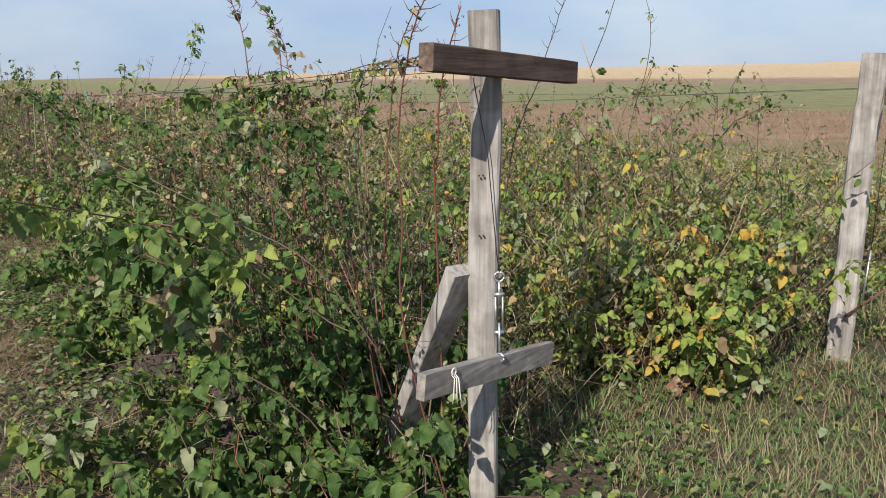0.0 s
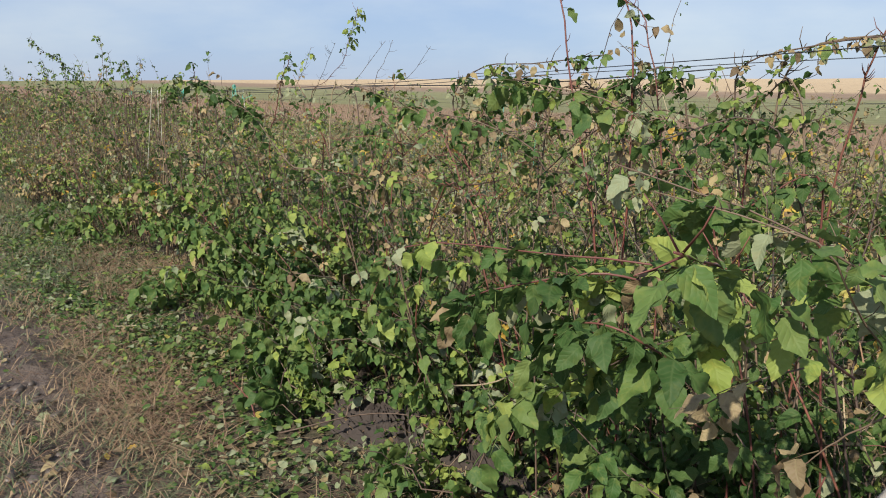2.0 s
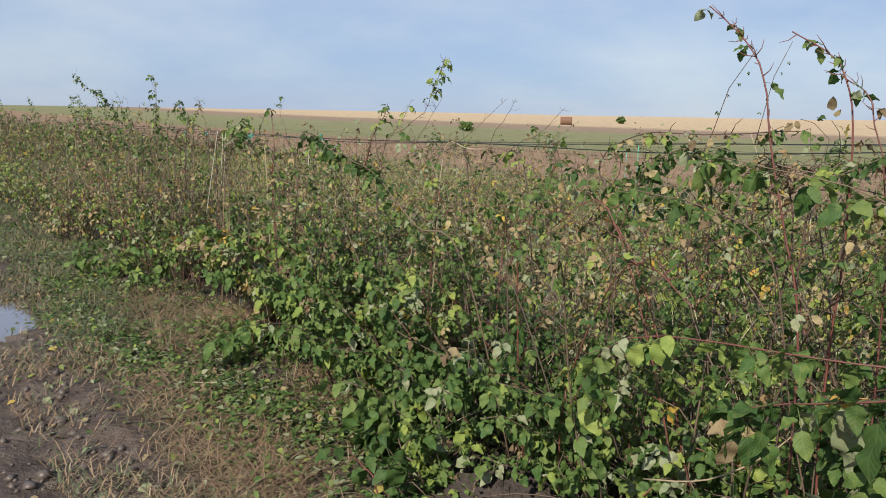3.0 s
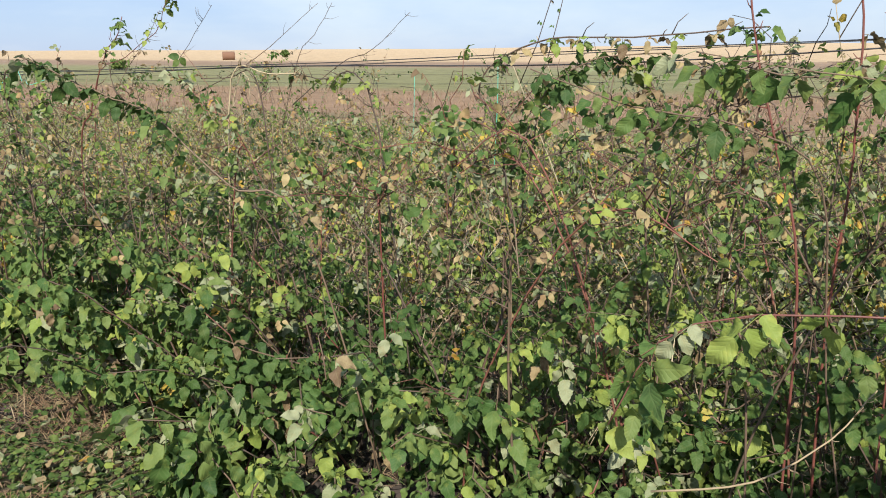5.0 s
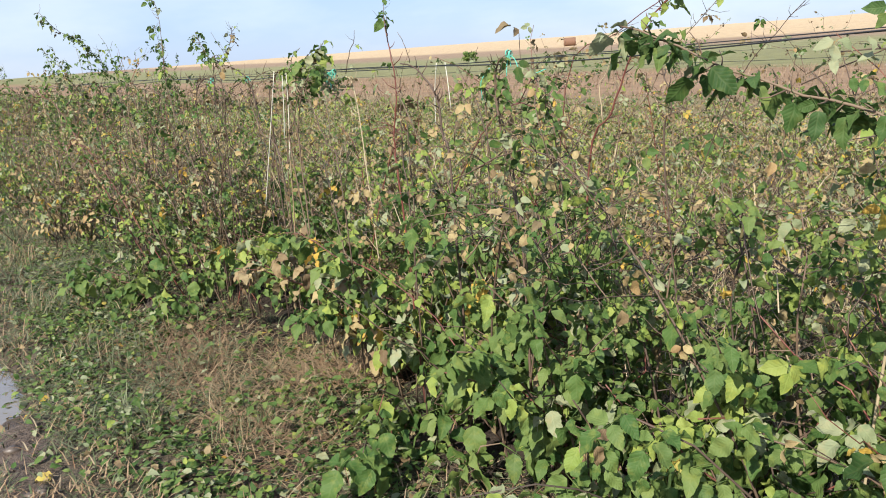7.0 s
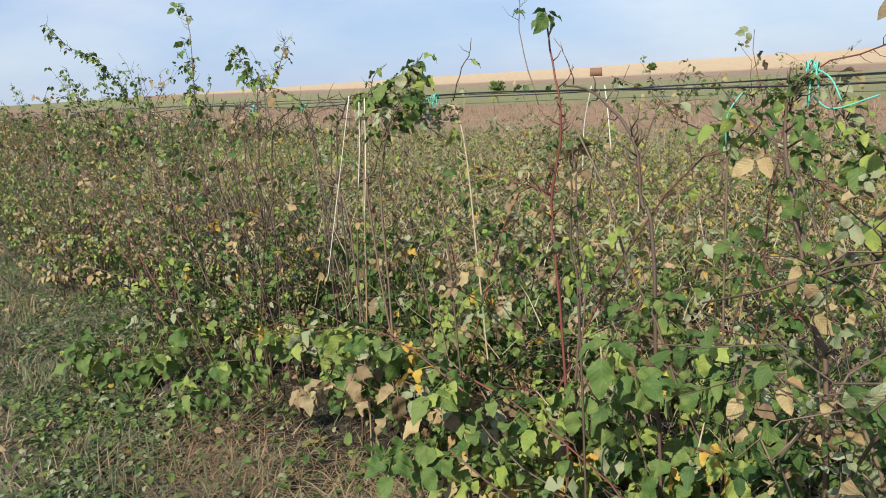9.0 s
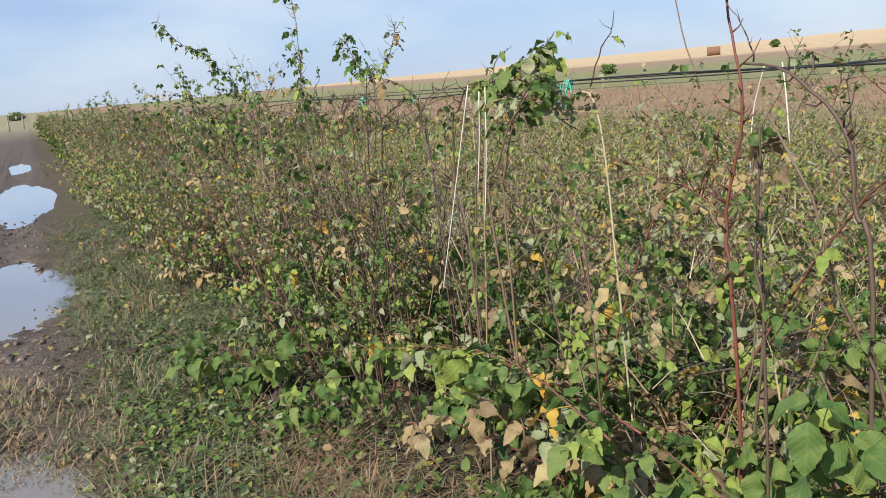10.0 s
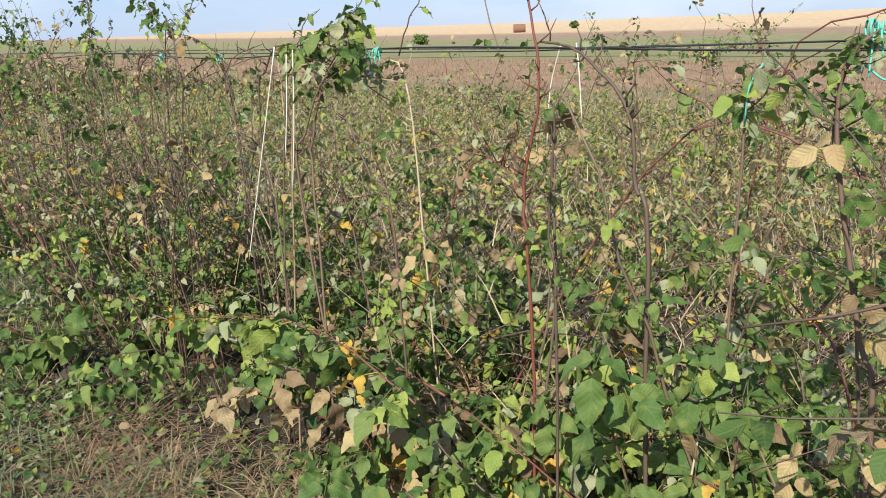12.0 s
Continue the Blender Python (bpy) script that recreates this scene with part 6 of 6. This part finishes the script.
def soil_heap(u, v, a, b, tall, seed):
    """A low heap of dug soil with clods."""
    rng = np.random.default_rng(seed)
    V, F, n, m = [], [], 54, 22
    for i in range(m + 1):
        for k in range(n):
            t, r = 2 * math.pi * k / n, i / m
            uu, vv = u + a * r * math.cos(t) * (1 + 0.2 * math.sin(2 * t + seed)), v + b * r * math.sin(t)
            V.append(uv(uu, vv, ground_z(uu, vv) + tall * (1 - r * r) - 0.012 * r + rng.normal(0, 0.011) * (i < m) + 0.025 * noise.noise(Vector((uu * 22, vv * 22, seed))) * (1 - r)))
    for i in range(m):
        for k in range(n):
            p, q = i * n + k, i * n + (k + 1) % n
            F += [(p, q, q + n), (p, q + n, p + n)]
    ob = new("soil_mound", mesh_from("soil_mound", np.array([tuple(p) for p in V]), np.array(F), SOIL, smooth_shade=False))
    tagged(ob, "low heap of dark freshly dug soil", "soil", "soil heaps")


for k, (u, v, a, b, tall) in enumerate(((2.25, -0.28, 0.42, 0.22, 0.05), (1.70, -0.22, 0.40, 0.2, 0.04), (7.25, -0.36, 0.30, 0.16, 0.05), (4.15, -0.40, 0.26, 0.10, 0.03), (5.22, 0.55, 0.32, 0.25, 0.06), (1.2, -0.35, 0.3, 0.2, 0.04))):
    soil_heap(u, v, a, b, tall, k)


def mud_clods():
    rng = np.random.default_rng(44)
    n = 3000
    U, V = 2.5 + 16 * rng.random(n) ** 1.3, rng.uniform(-4.2, -1.35, n)
    X, Y = uv_np(U, V)
    P = np.stack([X, Y, height(U, V)], 1)
    oct_v = np.array([(1, 0, 0), (-1, 0, 0), (0, 1, 0), (0, -1, 0), (0, 0, 0.7), (0, 0, -0.6)], float)
    oct_f = np.array([(0, 2, 4), (2, 1, 4), (1, 3, 4), (3, 0, 4), (2, 0, 5), (1, 2, 5), (3, 1, 5), (0, 3, 5)])
    shapes = [(oct_v * (1 + rng.normal(0, 0.25, oct_v.shape)), oct_f, np.zeros((6, 2))) for k in range(6)]
    ax = np.stack([rng.normal(0, 1, n), rng.normal(0, 1, n), rng.normal(0, 0.2, n)], 1)
    up = np.stack([rng.normal(0, 0.2, n), rng.normal(0, 0.2, n), np.ones(n)], 1)
    me = spread("mud_clods", shapes, P, frames(ax, up), rng.gamma(2.0, 0.008, n) + 0.006, rng.integers(6, size=n), [MUD], np.zeros(n, int))
    tagged(new("mud_clods", me), "small wet clods of mud on the track", "mud", kind="stuff")


MUD = plain_material("wet_mud", (0.11, 0.085, 0.068), 0.45)
mud_clods()


# ---- far things ----
def polar(bearing, r, lift=0.0):
    """A place r metres off at a bearing in degrees, to the right of straight ahead."""
    x, y = r * math.sin(radians(bearing)), r * math.cos(radians(bearing))
    du, dv = (x - P0[0]) * RU[0] + (y - P0[1]) * RU[1], (x - P0[0]) * RV[0] + (y - P0[1]) * RV[1]
    return Vector((x, y, ground_z(du, dv) + lift))


def bale(bearing, r, size):
    p = polar(bearing, r)
    line = [Vector((0, 0, size * 0.48)) + Vector((x, 0, 0)) * size for x in (-0.72, -0.66, -0.3, 0.3, 0.66, 0.72)]
    V, F = tube(line, size * 0.5, size * 0.5, 18)
    V[:18] = (V[:18] - np.array(tuple(line[0]))) * 0.9 + np.array(tuple(line[0]))
    V[-18:] = (V[-18:] - np.array(tuple(line[-1]))) * 0.9 + np.array(tuple(line[-1]))
    ob = new("hay_bale", mesh_from("hay_bale", V, F, STRAW_BALE))
    ob.matrix_basis = pose(*p, 0, 0, -12)
    tagged(ob, "dark round hay bale lying on the stubble field", "hay bale", "bales on the field")


bale(12.27, 150, 1.5)


def far_bush(bearing, r, width, tall, seed, mat=0):
    rng = np.random.default_rng(seed)
    p = polar(bearing, r)
    tree = thing("far_bush", p, "small dark green bush on the distant field" if mat == 0 else "pale dry bush beyond the muddy track", "bush", "bushes on the horizon")
    part("trunk", mesh_from("trunk", *tube([(0, 0, -0.1), (0.03 * width, 0, tall * 0.3), (0, 0.02, tall * 0.7)], 0.04 * width, 0.015 * width, 6), CANE_BROWN), tree)
    n = 420
    d = rng.normal(0, 1, (n, 3))
    d /= np.linalg.norm(d, axis=1)[:, None]
    lobes = 1 + 0.25 * np.sin(d[:, 0] * 5 + seed) + 0.2 * np.sin(d[:, 2] * 7 + seed * 2)
    P = d * (rng.uniform(0.55, 1.0, n) * lobes)[:, None] * np.array([width / 2, width / 2, tall * 0.45]) + np.array([0, 0, tall * 0.52])
    me = spread("crown", TINY_LEAVES, P, frames(rng.normal(0, 1, (n, 3)), rng.normal(0, 1, (n, 3))), np.full(n, width * 0.2), rng.integers(5, size=n), LEAF_MATERIALS, np.full(n, mat))
    part("crown", me, tree, kind="stuff")


far_bush(16.2, 170, 1.8, 1.4, 1)
far_bush(4.7, 95, 1.5, 1.1, 5)
far_bush(40.1, 200, 3.2, 1.9, 6)
far_bush(-33.6, 200, 3.2, 1.7, 3, 2)
far_bush(-36.8, 150, 5.0, 2.4, 4, 2)


def far_weeds():
    """Rough dry growth along the fence beyond the track."""
    rng = np.random.default_rng(71)
    n = 16000
    U, V = 8 + 95 * rng.random(n) ** 1.3, -5.2 - 9 * rng.random(n) ** 1.2
    X, Y = uv_np(U, V)
    P = np.stack([X, Y, height(U, V) + rng.random(n) ** 1.5 * np.clip(0.25 + 0.3 * wobble(U * 0.5, V * 0.5, 3.0), 0.08, 0.8)], 1)
    me = spread("fence_weeds", CURLED_LEAVES, P, frames(rng.normal(0, 1, (n, 3)), rng.normal(0, 1, (n, 3))), rng.uniform(0.10, 0.28, n), rng.integers(5, size=n), LEAF_MATERIALS, rng.choice(5, size=n, p=(0.30, 0.10, 0.25, 0.0, 0.35)))
    tagged(new("fence_weeds", me), "rough dry weeds along the fence beyond the track", "weeds", kind="stuff")


far_weeds()


def fence_post(bearing, r):
    p = polar(bearing, r)
    ob = new("fence_post", mesh_from("fence_post", *tube([(0, 0, -0.2), (0.01, 0, 0.7), (0, 0.02, 1.45), (0, 0.02, 1.5)], 0.09, 0.07, 7), WOOD_GREY))
    ob.matrix_basis = pose(*p)
    tagged(ob, "pale weathered fence post beyond the muddy track", "fence post", "posts beyond the track")


for k in range(5):
    fence_post(-33.2 - 0.8 * k, 110 - 9 * k)
